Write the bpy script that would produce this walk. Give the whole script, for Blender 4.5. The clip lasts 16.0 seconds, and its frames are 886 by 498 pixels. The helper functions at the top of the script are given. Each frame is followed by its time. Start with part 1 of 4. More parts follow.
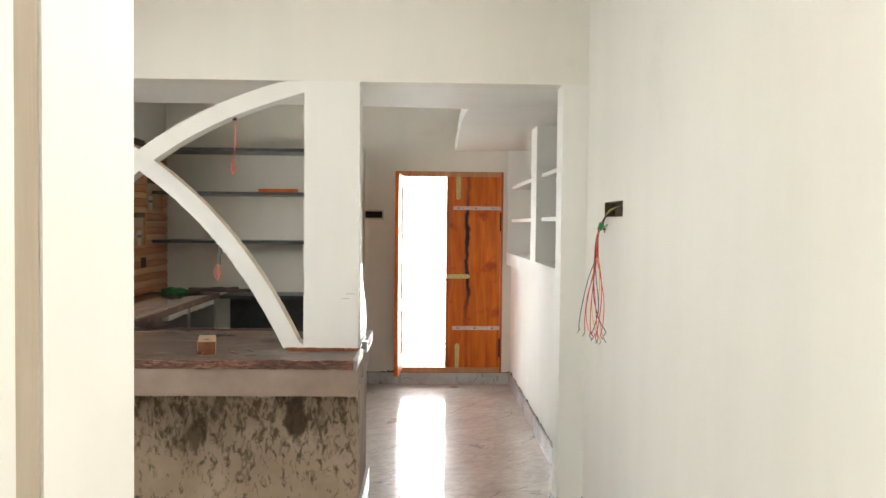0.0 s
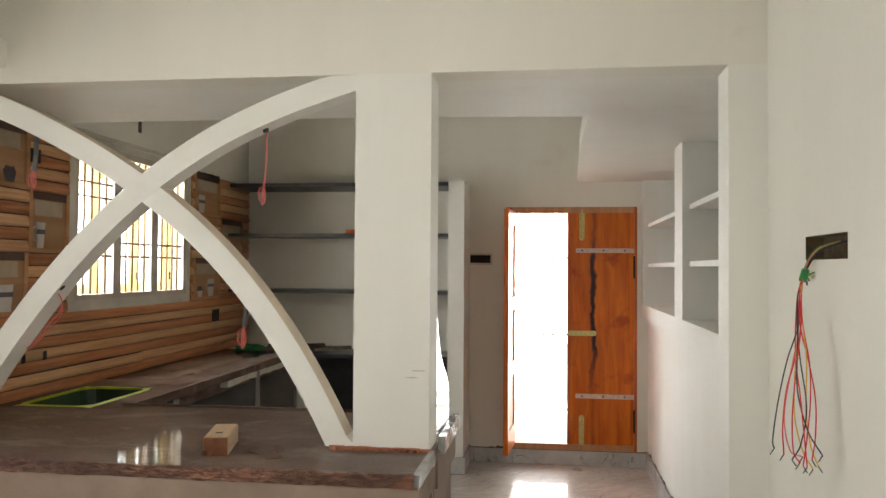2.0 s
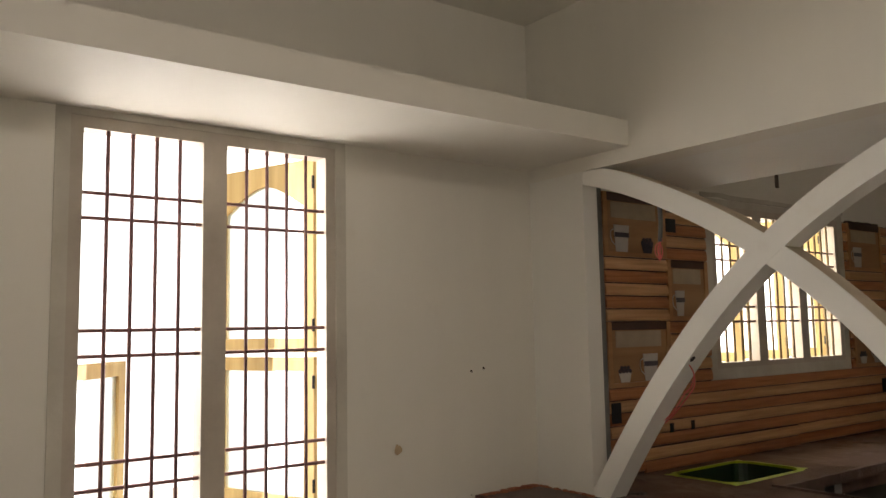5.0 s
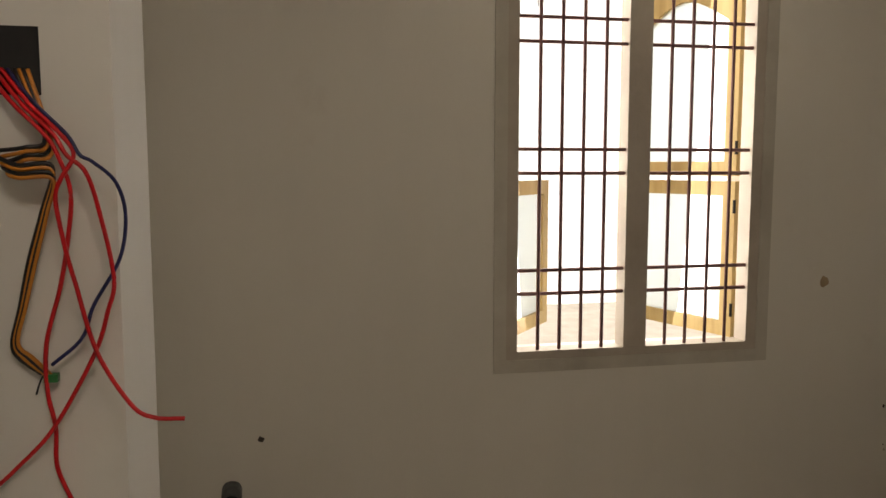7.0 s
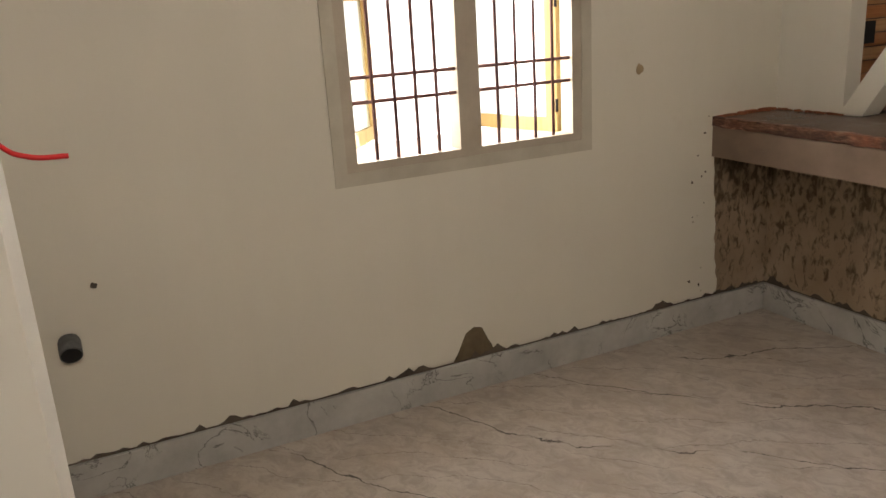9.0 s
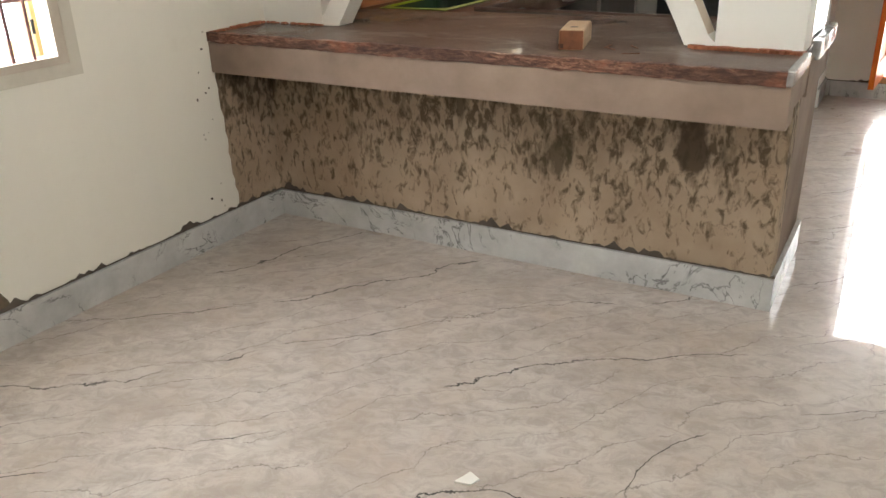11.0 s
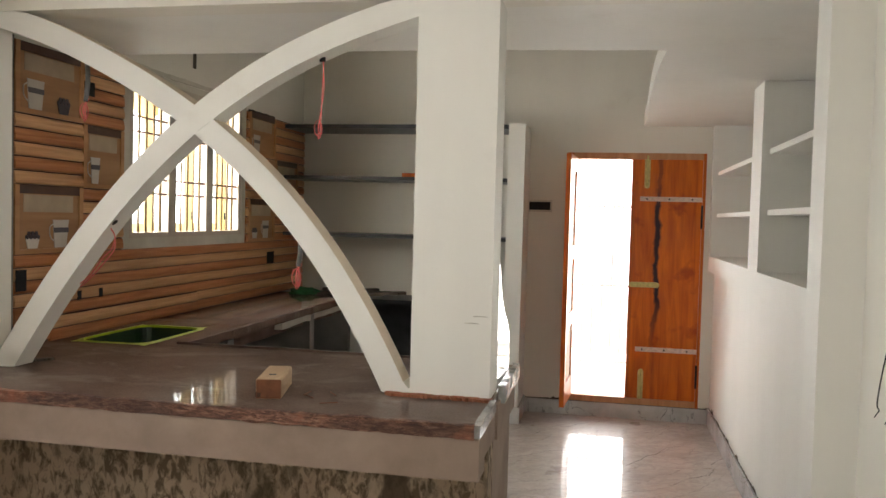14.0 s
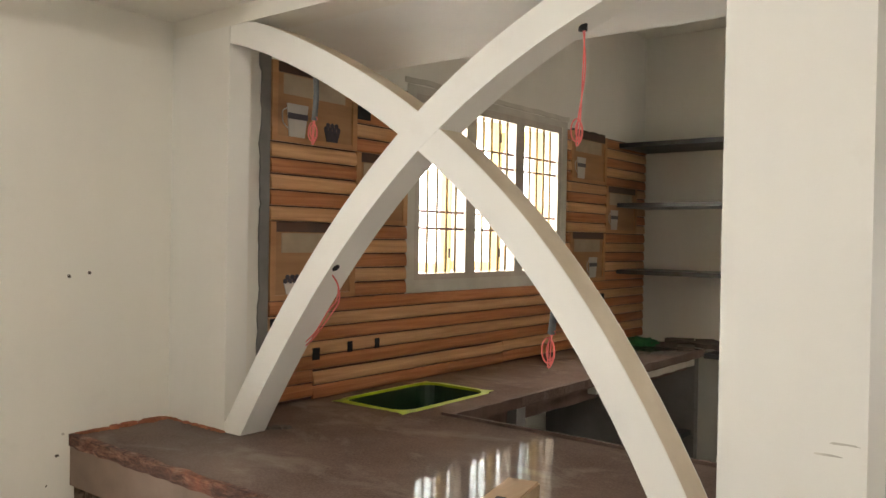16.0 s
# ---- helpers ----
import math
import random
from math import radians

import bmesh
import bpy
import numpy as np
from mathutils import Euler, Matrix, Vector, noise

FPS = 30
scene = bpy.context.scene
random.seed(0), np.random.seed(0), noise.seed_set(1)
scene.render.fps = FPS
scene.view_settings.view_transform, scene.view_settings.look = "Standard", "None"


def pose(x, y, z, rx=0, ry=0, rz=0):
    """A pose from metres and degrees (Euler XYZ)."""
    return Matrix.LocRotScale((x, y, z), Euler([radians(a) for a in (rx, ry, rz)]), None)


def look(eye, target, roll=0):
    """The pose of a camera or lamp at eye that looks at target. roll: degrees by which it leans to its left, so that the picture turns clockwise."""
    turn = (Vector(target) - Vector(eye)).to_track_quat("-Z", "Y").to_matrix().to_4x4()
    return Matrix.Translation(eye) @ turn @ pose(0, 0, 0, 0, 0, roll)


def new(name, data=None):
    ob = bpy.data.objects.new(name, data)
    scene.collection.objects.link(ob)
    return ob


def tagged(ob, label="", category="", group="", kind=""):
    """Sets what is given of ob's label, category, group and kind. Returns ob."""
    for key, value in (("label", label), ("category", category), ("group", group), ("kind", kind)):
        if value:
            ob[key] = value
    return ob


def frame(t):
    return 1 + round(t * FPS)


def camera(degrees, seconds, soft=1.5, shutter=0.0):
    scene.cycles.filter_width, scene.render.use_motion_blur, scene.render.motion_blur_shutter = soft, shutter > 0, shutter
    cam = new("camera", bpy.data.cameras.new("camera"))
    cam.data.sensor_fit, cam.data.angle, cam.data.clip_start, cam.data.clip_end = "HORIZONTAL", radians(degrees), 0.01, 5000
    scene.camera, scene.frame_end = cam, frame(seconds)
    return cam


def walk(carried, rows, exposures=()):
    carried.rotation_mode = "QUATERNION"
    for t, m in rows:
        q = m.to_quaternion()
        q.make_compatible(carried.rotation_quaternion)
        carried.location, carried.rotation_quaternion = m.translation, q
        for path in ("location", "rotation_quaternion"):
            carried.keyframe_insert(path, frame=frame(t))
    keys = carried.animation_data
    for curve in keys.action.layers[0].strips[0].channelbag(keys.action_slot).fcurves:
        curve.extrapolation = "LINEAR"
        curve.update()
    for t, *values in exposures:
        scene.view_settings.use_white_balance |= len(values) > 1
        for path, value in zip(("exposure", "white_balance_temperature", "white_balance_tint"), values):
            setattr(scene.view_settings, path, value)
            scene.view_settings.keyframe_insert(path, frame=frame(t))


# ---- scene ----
cam = camera(57.8, 16.0)
PATH = [
    (0, (1.112, 0.766, 1.57), (1.162, 2.765, 1.509), 0.6),
    (0.5, (1.181, 1.111, 1.557), (1.175, 3.111, 1.529), 0.8),
    (1, (1.232, 1.404, 1.569), (1.173, 3.403, 1.565), 0.8),
    (1.5, (1.231, 1.724, 1.573), (1.115, 3.721, 1.599), 0.7),
    (2, (1.224, 2.013, 1.581), (0.952, 3.994, 1.629), 0.4),
    (2.5, (1.226, 2.27, 1.604), (0.722, 4.204, 1.661), -0.1),
    (3, (1.193, 2.371, 1.605), (0.483, 4.239, 1.678), -0.4),
    (3.5, (1.124, 2.411, 1.624), (0.22, 4.193, 1.715), -0.9),
    (4, (1.139, 2.447, 1.638), (-0.01, 4.08, 1.758), -1.2),
    (4.5, (1.164, 2.392, 1.63), (-0.22, 3.825, 1.799), -1.3),
    (5, (1.21, 2.342, 1.616), (-0.383, 3.535, 1.82), -1.1),
    (5.2, (1.217, 2.302, 1.615), (-0.438, 3.406, 1.819), -1.3),
    (7.5, (1.089, 2.082, 1.542), (-0.865, 2.409, 1.274), -0.2),
    (8, (1.057, 2.015, 1.494), (-0.843, 2.489, 1.105), -0.4),
    (10.5, (1.027, 2.082, 1.397), (-0.223, 3.415, 0.585), -3.3),
    (10.9, (1.08, 2.053, 1.404), (0.084, 3.581, 0.584), -0.7),
    (11, (1.103, 2.028, 1.403), (0.167, 3.607, 0.609), -1.6),
    (11.5, (1.14, 1.934, 1.41), (0.614, 3.72, 0.68), 0.1),
    (12, (1.177, 1.891, 1.432), (0.935, 3.781, 0.822), 0.7),
    (12.5, (1.184, 1.954, 1.45), (1.038, 3.902, 1.021), 0.8),
    (13, (1.192, 1.99, 1.499), (1.01, 3.967, 1.259), 1.0),
    (13.5, (1.181, 2.046, 1.543), (0.918, 4.025, 1.42), 1.4),
    (14, (1.159, 2.176, 1.545), (0.761, 4.134, 1.467), 1.5),
    (14.5, (1.212, 2.337, 1.574), (0.615, 4.245, 1.504), 1.4),
    (15, (1.199, 2.579, 1.573), (0.4, 4.412, 1.522), 1.2),
    (15.5, (1.096, 2.859, 1.59), (0.111, 4.6, 1.549), 1.1),
    (16, (1.088, 3.218, 1.586), (-0.157, 4.783, 1.562), 1.0),
]
walk(cam, [(t, look(eye, target, roll)) for t, eye, target, roll in PATH],
     [(0, 0.78, 6350, 9), (0.6, 0.68, 6450, 9), (1.5, 0.35, 6550, 8), (3.0, 0.42, 6650, 12), (4.2, 0.0, 6900, 14), (5.0, -0.66, 7300, 16), (7.4, -1.3, 7900, 16), (8.2, -0.95, 8000, 17), (10.3, 0.72, 6500, 12), (11.2, 0.8, 6450, 10), (12.5, 0.42, 6600, 10), (14, 0.3, 6650, 11), (16, 0.58, 6800, 12)])

# ---- world and light ----
world = bpy.data.worlds.new("world")
scene.world = world
world.use_nodes = True
wn = world.node_tree.nodes
sky = wn.new("ShaderNodeTexSky")
sky.sky_type, sky.sun_disc = 'NISHITA', False
sky.sun_elevation, sky.sun_rotation = radians(74), radians(153)
sky.dust_density, sky.ozone_density = 3.0, 1.0
wn["Background"].inputs[1].default_value = 0.15
world.node_tree.links.new(sky.outputs[0], wn["Background"].inputs[0])
sun = new("sun", bpy.data.lights.new("sun", 'SUN'))
sun.data.energy, sun.data.angle, sun.data.color = 5.0, radians(0.6), (1.0, 0.95, 0.86)
sun.matrix_world = look((0, 0, 20), (-2.5, 5.0, 0))


def opening_light(name, at, target, w, h, watts, color):
    ob = new(name, bpy.data.lights.new(name, 'AREA'))
    ob.data.shape, ob.data.size, ob.data.size_y = 'RECTANGLE', w, h
    ob.data.energy, ob.data.color = watts, color
    ob.matrix_world = look(at, target)
    return ob


opening_light("skylight_front_opening", (0.95, -2.5, 1.05), (0.95, 3, 1.1), 0.74, 1.9, 3, (1.0, 0.96, 0.90))
opening_light("skylight_front_window", (-1.62, -0.3, 1.55), (1.9, 0.3, 1.4), 1.7, 1.3, 58, (1.0, 0.96, 0.90))
# Added fill lamp for the pier; its east-wall opening is invented and unseen.
opening_light("fill_light_east", (2.02, 2.45, 2.88), (0.2, 2.0, 1.2), 0.66, 0.2, 22, (1.0, 0.95, 0.92))
opening_light("skylight_living_window", (-1.80, 3.375, 1.64), (0, 3.375, 1.45), 1.0, 1.45, 47, (0.96, 0.98, 1.0))
opening_light("skylight_kitchen_window", (-1.68, 6.78, 1.85), (0, 6.78, 1.6), 1.4, 0.92, 44, (1.0, 0.98, 0.93))
opening_light("skylight_back_yard", (1.1, 13.0, 2.3), (1.1, 8, 1.5), 8.0, 5.0, 1100, (1.0, 0.985, 0.96))

# ---- mesh helpers ----


def box(bm, x0, x1, y0, y1, z0, z1, rot=None):
    """One closed block between two corners, turned about its middle by rot (a Matrix)."""
    c = Vector(((x0 + x1) / 2, (y0 + y1) / 2, (z0 + z1) / 2))
    vs = []
    for sx in (-1, 1):
        for sy in (-1, 1):
            for sz in (-1, 1):
                p = Vector((sx * (x1 - x0) / 2, sy * (y1 - y0) / 2, sz * (z1 - z0) / 2))
                vs.append(bm.verts.new(c + (rot @ p if rot else p)))
    for f in ((0, 1, 3, 2), (4, 6, 7, 5), (0, 4, 5, 1), (2, 3, 7, 6), (0, 2, 6, 4), (1, 5, 7, 3)):
        bm.faces.new([vs[i] for i in f])
    return vs


def tube(bm, pts, r, sides=8, cap=True, closed=False):
    """A round rod that follows the points."""
    pts = [Vector(p) for p in pts]
    rings, n = [], len(pts)
    up = Vector((0.13, 0.21, 0.97))
    for i, p in enumerate(pts):
        a, b = pts[max(i - 1, 0)], pts[min(i + 1, n - 1)]
        d = (b - a).normalized()
        if abs(d.dot(up)) > 0.97:
            up = Vector((0.9, 0.3, 0.1))
        u = d.cross(up).normalized()
        v = d.cross(u).normalized()
        rr = r[i] if isinstance(r, (list, tuple)) else r
        rings.append([bm.verts.new(p + rr * (math.cos(2 * math.pi * k / sides) * u + math.sin(2 * math.pi * k / sides) * v)) for k in range(sides)])
    for i in range(n - 1):
        for k in range(sides):
            f = bm.faces.new((rings[i][k], rings[i][(k + 1) % sides], rings[i + 1][(k + 1) % sides], rings[i + 1][k]))
            f.smooth = True
    if cap:
        bm.faces.new(rings[0][::-1])
        bm.faces.new(rings[-1])


def spline(pts, steps=8):
    """A smooth line through the points (Catmull-Rom)."""
    p = [Vector(q) for q in pts]
    p = [2 * p[0] - p[1]] + p + [2 * p[-1] - p[-2]]
    out = []
    for i in range(1, len(p) - 2):
        for s in range(steps):
            t = s / steps
            a, b, c, d = p[i - 1], p[i], p[i + 1], p[i + 2]
            out.append(0.5 * (2 * b + (c - a) * t + (2 * a - 5 * b + 4 * c - d) * t * t + (3 * b - a - 3 * c + d) * t ** 3))
    out.append(p[-2])
    return out


def prism(bm, outline, axis, a, b):
    """An outline (pairs of numbers) pushed along an axis from a to b."""
    def put(u, v, w):
        return {"x": (w, u, v), "y": (u, w, v), "z": (u, v, w)}[axis]
    lo = [bm.verts.new(put(u, v, a)) for u, v in outline]
    hi = [bm.verts.new(put(u, v, b)) for u, v in outline]
    n = len(outline)
    bm.faces.new(lo[::-1])
    bm.faces.new(hi)
    for i in range(n):
        bm.faces.new((lo[i], lo[(i + 1) % n], hi[(i + 1) % n], hi[i]))


def finish(bm, bevel=0.0, segs=2):
    if bevel:
        edges = [e for e in bm.edges if len(e.link_faces) == 2 and e.calc_face_angle(0) > 0.6]
        bmesh.ops.bevel(bm, geom=edges, offset=bevel, segments=segs, affect='EDGES', clamp_overlap=True)
    bmesh.ops.recalc_face_normals(bm, faces=bm.faces)


def mesh_of(bm, name, material):
    me = bpy.data.meshes.new(name)
    bm.to_mesh(me)
    bm.free()
    if material:
        me.materials.append(material)
    return me


def part(name, bm, material, parent=None, label="", bevel=0.0, segs=2):
    finish(bm, bevel, segs)
    ob = new(name, mesh_of(bm, name, material))
    if parent:
        ob.parent = parent
        ob.matrix_parent_inverse = parent.matrix_world.inverted()
    if label:
        ob["label"] = label
    return ob


def block(name, dims, material, parent=None, label="", bevel=0.0, rot=None):
    bm = bmesh.new()
    box(bm, *dims, rot)
    return part(name, bm, material, parent, label, bevel)


def base(name, at, label="", category="", group="", kind=""):
    ob = new(name)
    ob.empty_display_size = 0.1
    ob.location = at
    ob.matrix_world = Matrix.Translation(at)
    return tagged(ob, label, category, group, kind)


def roughen(bm, amp, scale, seed=0.0, keep=None):
    """Uneven trowel work: pushes vertices by noise."""
    for v in bm.verts:
        if keep and keep(v.co):
            continue
        n = noise.noise_vector(v.co * scale + Vector((seed, seed, seed)))
        v.co += n * amp


# ---- materials ----


class Mat:
    def __init__(self, name, rough=0.6, metal=0.0, spec=0.5):
        self.m = bpy.data.materials.new(name)
        self.m.use_nodes = True
        self.t = self.m.node_tree
        self.b = self.t.nodes["Principled BSDF"]
        self.b.inputs["Roughness"].default_value = rough
        self.b.inputs["Metallic"].default_value = metal
        self.b.inputs["Specular IOR Level"].default_value = spec
        self.pos = self.node("ShaderNodeTexCoord").outputs["Object"]

    def world(self):
        """Follow the place and not the object, so that a pattern runs on from piece to piece."""
        self.pos = self.node("ShaderNodeNewGeometry").outputs["Position"]
        return self

    def node(self, kind, **inputs):
        n = self.t.nodes.new(kind)
        for k, v in inputs.items():
            n.inputs[k.replace("_", " ")].default_value = v
        return n

    def link(self, a, b):
        self.t.links.new(a, b)

    def mapped(self, scale=(1, 1, 1), rot=(0, 0, 0)):
        m = self.node("ShaderNodeMapping")
        m.inputs["Scale"].default_value = scale
        m.inputs["Rotation"].default_value = rot
        self.link(self.pos, m.inputs["Vector"])
        return m.outputs[0]

    def noise(self, scale, detail=6.0, rough=0.55, vec=None, dist=0.0):
        n = self.node("ShaderNodeTexNoise", Scale=scale, Detail=detail, Roughness=rough, Distortion=dist)
        self.link(vec or self.pos, n.inputs["Vector"])
        return n.outputs["Fac"]

    def ramp(self, fac, stops):
        r = self.t.nodes.new("ShaderNodeValToRGB")
        e = r.color_ramp.elements
        while len(e) < len(stops):
            e.new(0.5)
        for i, (p, c) in enumerate(stops):
            e[i].position = p
            e[i].color = (*c, 1) if isinstance(c, tuple) else (c, c, c, 1)
        self.link(fac, r.inputs[0])
        return r.outputs[0]

    def mix(self, fac, a, b, mode='MIX'):
        n = self.t.nodes.new("ShaderNodeMix")
        n.data_type, n.blend_type = 'RGBA', mode
        for sock, v in ((n.inputs[0], fac), (n.inputs[6], a), (n.inputs[7], b)):
            if isinstance(v, bpy.types.NodeSocket):
                self.link(v, sock)
            elif isinstance(v, tuple):
                sock.default_value = (*v, 1)
            else:
                sock.default_value = v
        return n.outputs[2]

    def color(self, c):
        if isinstance(c, tuple):
            self.b.inputs["Base Color"].default_value = (*c, 1)
        else:
            self.link(c, self.b.inputs["Base Color"])
        return self

    def roughness(self, s):
        self.link(s, self.b.inputs["Roughness"])
        return self

    def bump(self, h, strength=0.2, dist=0.01):
        n = self.node("ShaderNodeBump", Strength=strength, Distance=dist)
        self.link(h, n.inputs["Height"])
        self.link(n.outputs[0], self.b.inputs["Normal"])
        return self

    def random(self):
        return self.node("ShaderNodeObjectInfo").outputs["Random"]


def plain(name, color, rough=0.6, metal=0.0, scale=20.0, vary=0.25, bump=0.1):
    m = Mat(name, rough, metal)
    f = m.noise(scale)
    dark = tuple(c * (1 - vary) for c in color)
    m.color(m.ramp(f, [(0.3, dark), (0.7, color)]))
    m.bump(m.noise(scale * 6), bump, 0.004)
    return m.m


def wall_paint(name, tone):
    m = Mat(name, 0.62, spec=0.35)
    big = m.noise(0.9, 4)
    col = m.ramp(big, [(0.3, tuple(c * 0.93 for c in tone)), (0.7, tone)])
    streak = m.noise(1.0, 5, vec=m.mapped((5.0, 5.0, 0.7)))
    col = m.mix(0.5, col, m.ramp(streak, [(0.35, tuple(c * 0.95 for c in tone)), (0.6, tone)]))
    smudge = m.ramp(m.noise(2.6, 8, 0.65), [(0.62, 0.0), (0.74, 0.22)])
    col = m.mix(smudge, col, tuple(c * f for c, f in zip(tone, (0.72, 0.66, 0.6))))
    m.color(col)
    m.bump(m.noise(14, 8, 0.6), 0.10, 0.012)
    return m.m


M_WALL = wall_paint("cream_wall_paint", (0.80, 0.775, 0.70))
M_TRIM = wall_paint("white_primer", (0.82, 0.81, 0.76))


def make_marble():
    m = Mat("veined_marble", 0.3, spec=0.16)

    def along(sx, sy, turn):
        r = m.node("ShaderNodeMapping")
        r.inputs["Rotation"].default_value = (0, 0, turn)
        m.link(m.pos, r.inputs["Vector"])
        s = m.node("ShaderNodeMapping")
        s.inputs["Scale"].default_value = (sx, sy, 1.0)
        m.link(r.outputs[0], s.inputs["Vector"])
        return s.outputs[0]

    def lines(vec, count, wander, scale, jag, width, strength):
        """Cracks at uneven spacing: bands of the cross axis pushed by slow and quick noise."""
        sep = m.node("ShaderNodeSeparateXYZ")
        m.link(vec, sep.inputs[0])

        def add(a, factor, b):
            n = m.node("ShaderNodeMath")
            n.operation = 'MULTIPLY_ADD'
            m.link(a, n.inputs[0])
            n.inputs[1].default_value = factor
            m.link(b, n.inputs[2])
            return n.outputs[0]
        zero = m.node("ShaderNodeValue")
        zero.outputs[0].default_value = 0.0
        v = add(sep.outputs[1], count, zero.outputs[0])
        v = add(m.noise(scale, 2.0, 0.5, vec), wander, v)
        v = add(m.noise(scale * 9, 5.0, 0.65, m.pos), jag, v)
        fr = m.node("ShaderNodeMath")
        fr.operation = 'FRACT'
        m.link(v, fr.inputs[0])
        return m.ramp(fr.outputs[0], [(0.5 - width, 0.0), (0.5 - width * 0.3, strength), (0.5 + width * 0.3, strength), (0.5 + width, 0.0)])
    cloud = m.noise(2.6, 8, 0.66, along(1.0, 1.7, -0.4), 0.5)
    col = m.ramp(cloud, [(0.3, (0.42, 0.365, 0.32)), (0.5, (0.54, 0.485, 0.44)), (0.72, (0.63, 0.58, 0.535))])
    mott = m.ramp(m.noise(14, 9, 0.75, along(1.0, 1.35, -0.4), 0.8), [(0.40, 0.65), (0.56, 0.0)])
    col = m.mix(mott, col, (0.37, 0.315, 0.28))
    blush = m.ramp(m.noise(4.5, 5, 0.6), [(0.50, 0.0), (0.68, 0.35)])
    col = m.mix(blush, col, (0.50, 0.41, 0.33))
    fine = lines(along(1.0, 1.0, -0.85), 7.0, 3.2, 1.5, 0.5, 0.016, 0.8)
    gate0 = m.ramp(m.noise(5.0, 5, 0.6), [(0.38, 0.0), (0.52, 1.0)])
    col = m.mix(m.mix(1.0, fine, gate0, 'MULTIPLY'), col, (0.20, 0.17, 0.155))
    main = lines(along(1.0, 1.0, -0.75), 2.3, 2.0, 0.8, 0.22, 0.0075, 1.0)
    gate = m.ramp(m.noise(2.3, 5), [(0.44, 0.0), (0.51, 1.0)])
    col = m.mix(m.mix(1.0, main, gate, 'MULTIPLY'), col, (0.02, 0.018, 0.018))
    m.color(col)
    m.roughness(m.ramp(m.noise(3.0, 6), [(0.3, 0.26), (0.7, 0.36)]))
    m.b.inputs["Coat Weight"].default_value = 0.75
    m.b.inputs["Coat Roughness"].default_value = 0.03
    m.bump(m.noise(9, 4), 0.02, 0.01)
    return m.m


M_MARBLE = make_marble()


def make_mottled():
    m = Mat("mottled_brown_render", 0.9, spec=0.2)
    col = m.ramp(m.noise(3.2, 6), [(0.3, (0.29, 0.212, 0.145)), (0.7, (0.45, 0.35, 0.255))])
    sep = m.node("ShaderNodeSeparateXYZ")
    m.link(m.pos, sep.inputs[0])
    # Lifts both spot masks with height, so the render darkens towards the top.
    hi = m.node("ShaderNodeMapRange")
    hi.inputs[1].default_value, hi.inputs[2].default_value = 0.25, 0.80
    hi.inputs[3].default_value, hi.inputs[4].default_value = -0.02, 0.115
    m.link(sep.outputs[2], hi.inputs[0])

    def denser_with_height(f):
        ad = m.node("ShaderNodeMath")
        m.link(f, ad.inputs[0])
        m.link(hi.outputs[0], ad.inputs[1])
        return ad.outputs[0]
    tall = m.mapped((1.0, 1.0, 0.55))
    spots = m.ramp(denser_with_height(m.noise(34, 5, 0.6, tall, 0.5)), [(0.51, 0.0), (0.66, 0.8)])
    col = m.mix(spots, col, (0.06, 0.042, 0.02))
    patches = m.ramp(denser_with_height(m.noise(7.0, 5, 0.6, m.mapped((1, 1, 0.45)))), [(0.60, 0.0), (0.70, 0.75)])
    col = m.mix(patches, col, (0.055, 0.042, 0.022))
    d = m.node("ShaderNodeVectorMath")
    d.operation = 'DISTANCE'
    mp = m.node("ShaderNodeMapping")
    mp.inputs["Scale"].default_value = (1.0, 0.0, 0.42)
    m.link(m.pos, mp.inputs["Vector"])
    m.link(mp.outputs[0], d.inputs[0])
    d.inputs[1].default_value = (0.475, 0.0, 0.58 * 0.42)
    wob = m.node("ShaderNodeMath")
    wob.operation = 'MULTIPLY_ADD'
    m.link(m.noise(9, 4), wob.inputs[0])
    wob.inputs[1].default_value = 0.10
    m.link(d.outputs["Value"], wob.inputs[2])
    big = m.ramp(wob.outputs[0], [(0.095, 0.9), (0.115, 0.0)])
    col = m.mix(big, col, (0.075, 0.052, 0.034))
    m.color(col)
    m.bump(m.noise(24, 8, 0.65), 0.35, 0.012)
    return m.m


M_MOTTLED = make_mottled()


def make_cement(name, a, b, rough=0.85):
    m = Mat(name, rough, spec=0.3)
    col = m.ramp(m.noise(4.0, 8, 0.6), [(0.3, a), (0.7, b)])
    col = m.mix(m.ramp(m.noise(1.3, 4), [(0.5, 0.0), (0.7, 0.35)]), col, tuple(c * 0.6 for c in a))
    m.color(col)
    m.bump(m.noise(30, 8, 0.65), 0.25, 0.008)
    return m.m


M_CEMENT = make_cement("grey_cement_render", (0.205, 0.148, 0.112), (0.31, 0.232, 0.18))
M_RAW = make_cement("raw_dark_cement", (0.17, 0.165, 0.155), (0.27, 0.26, 0.24))
M_PUTTY = make_cement("window_putty", (0.50, 0.47, 0.40), (0.66, 0.63, 0.55))
M_WASTE = make_cement("chipped_plaster", (0.055, 0.045, 0.037), (0.15, 0.125, 0.10))


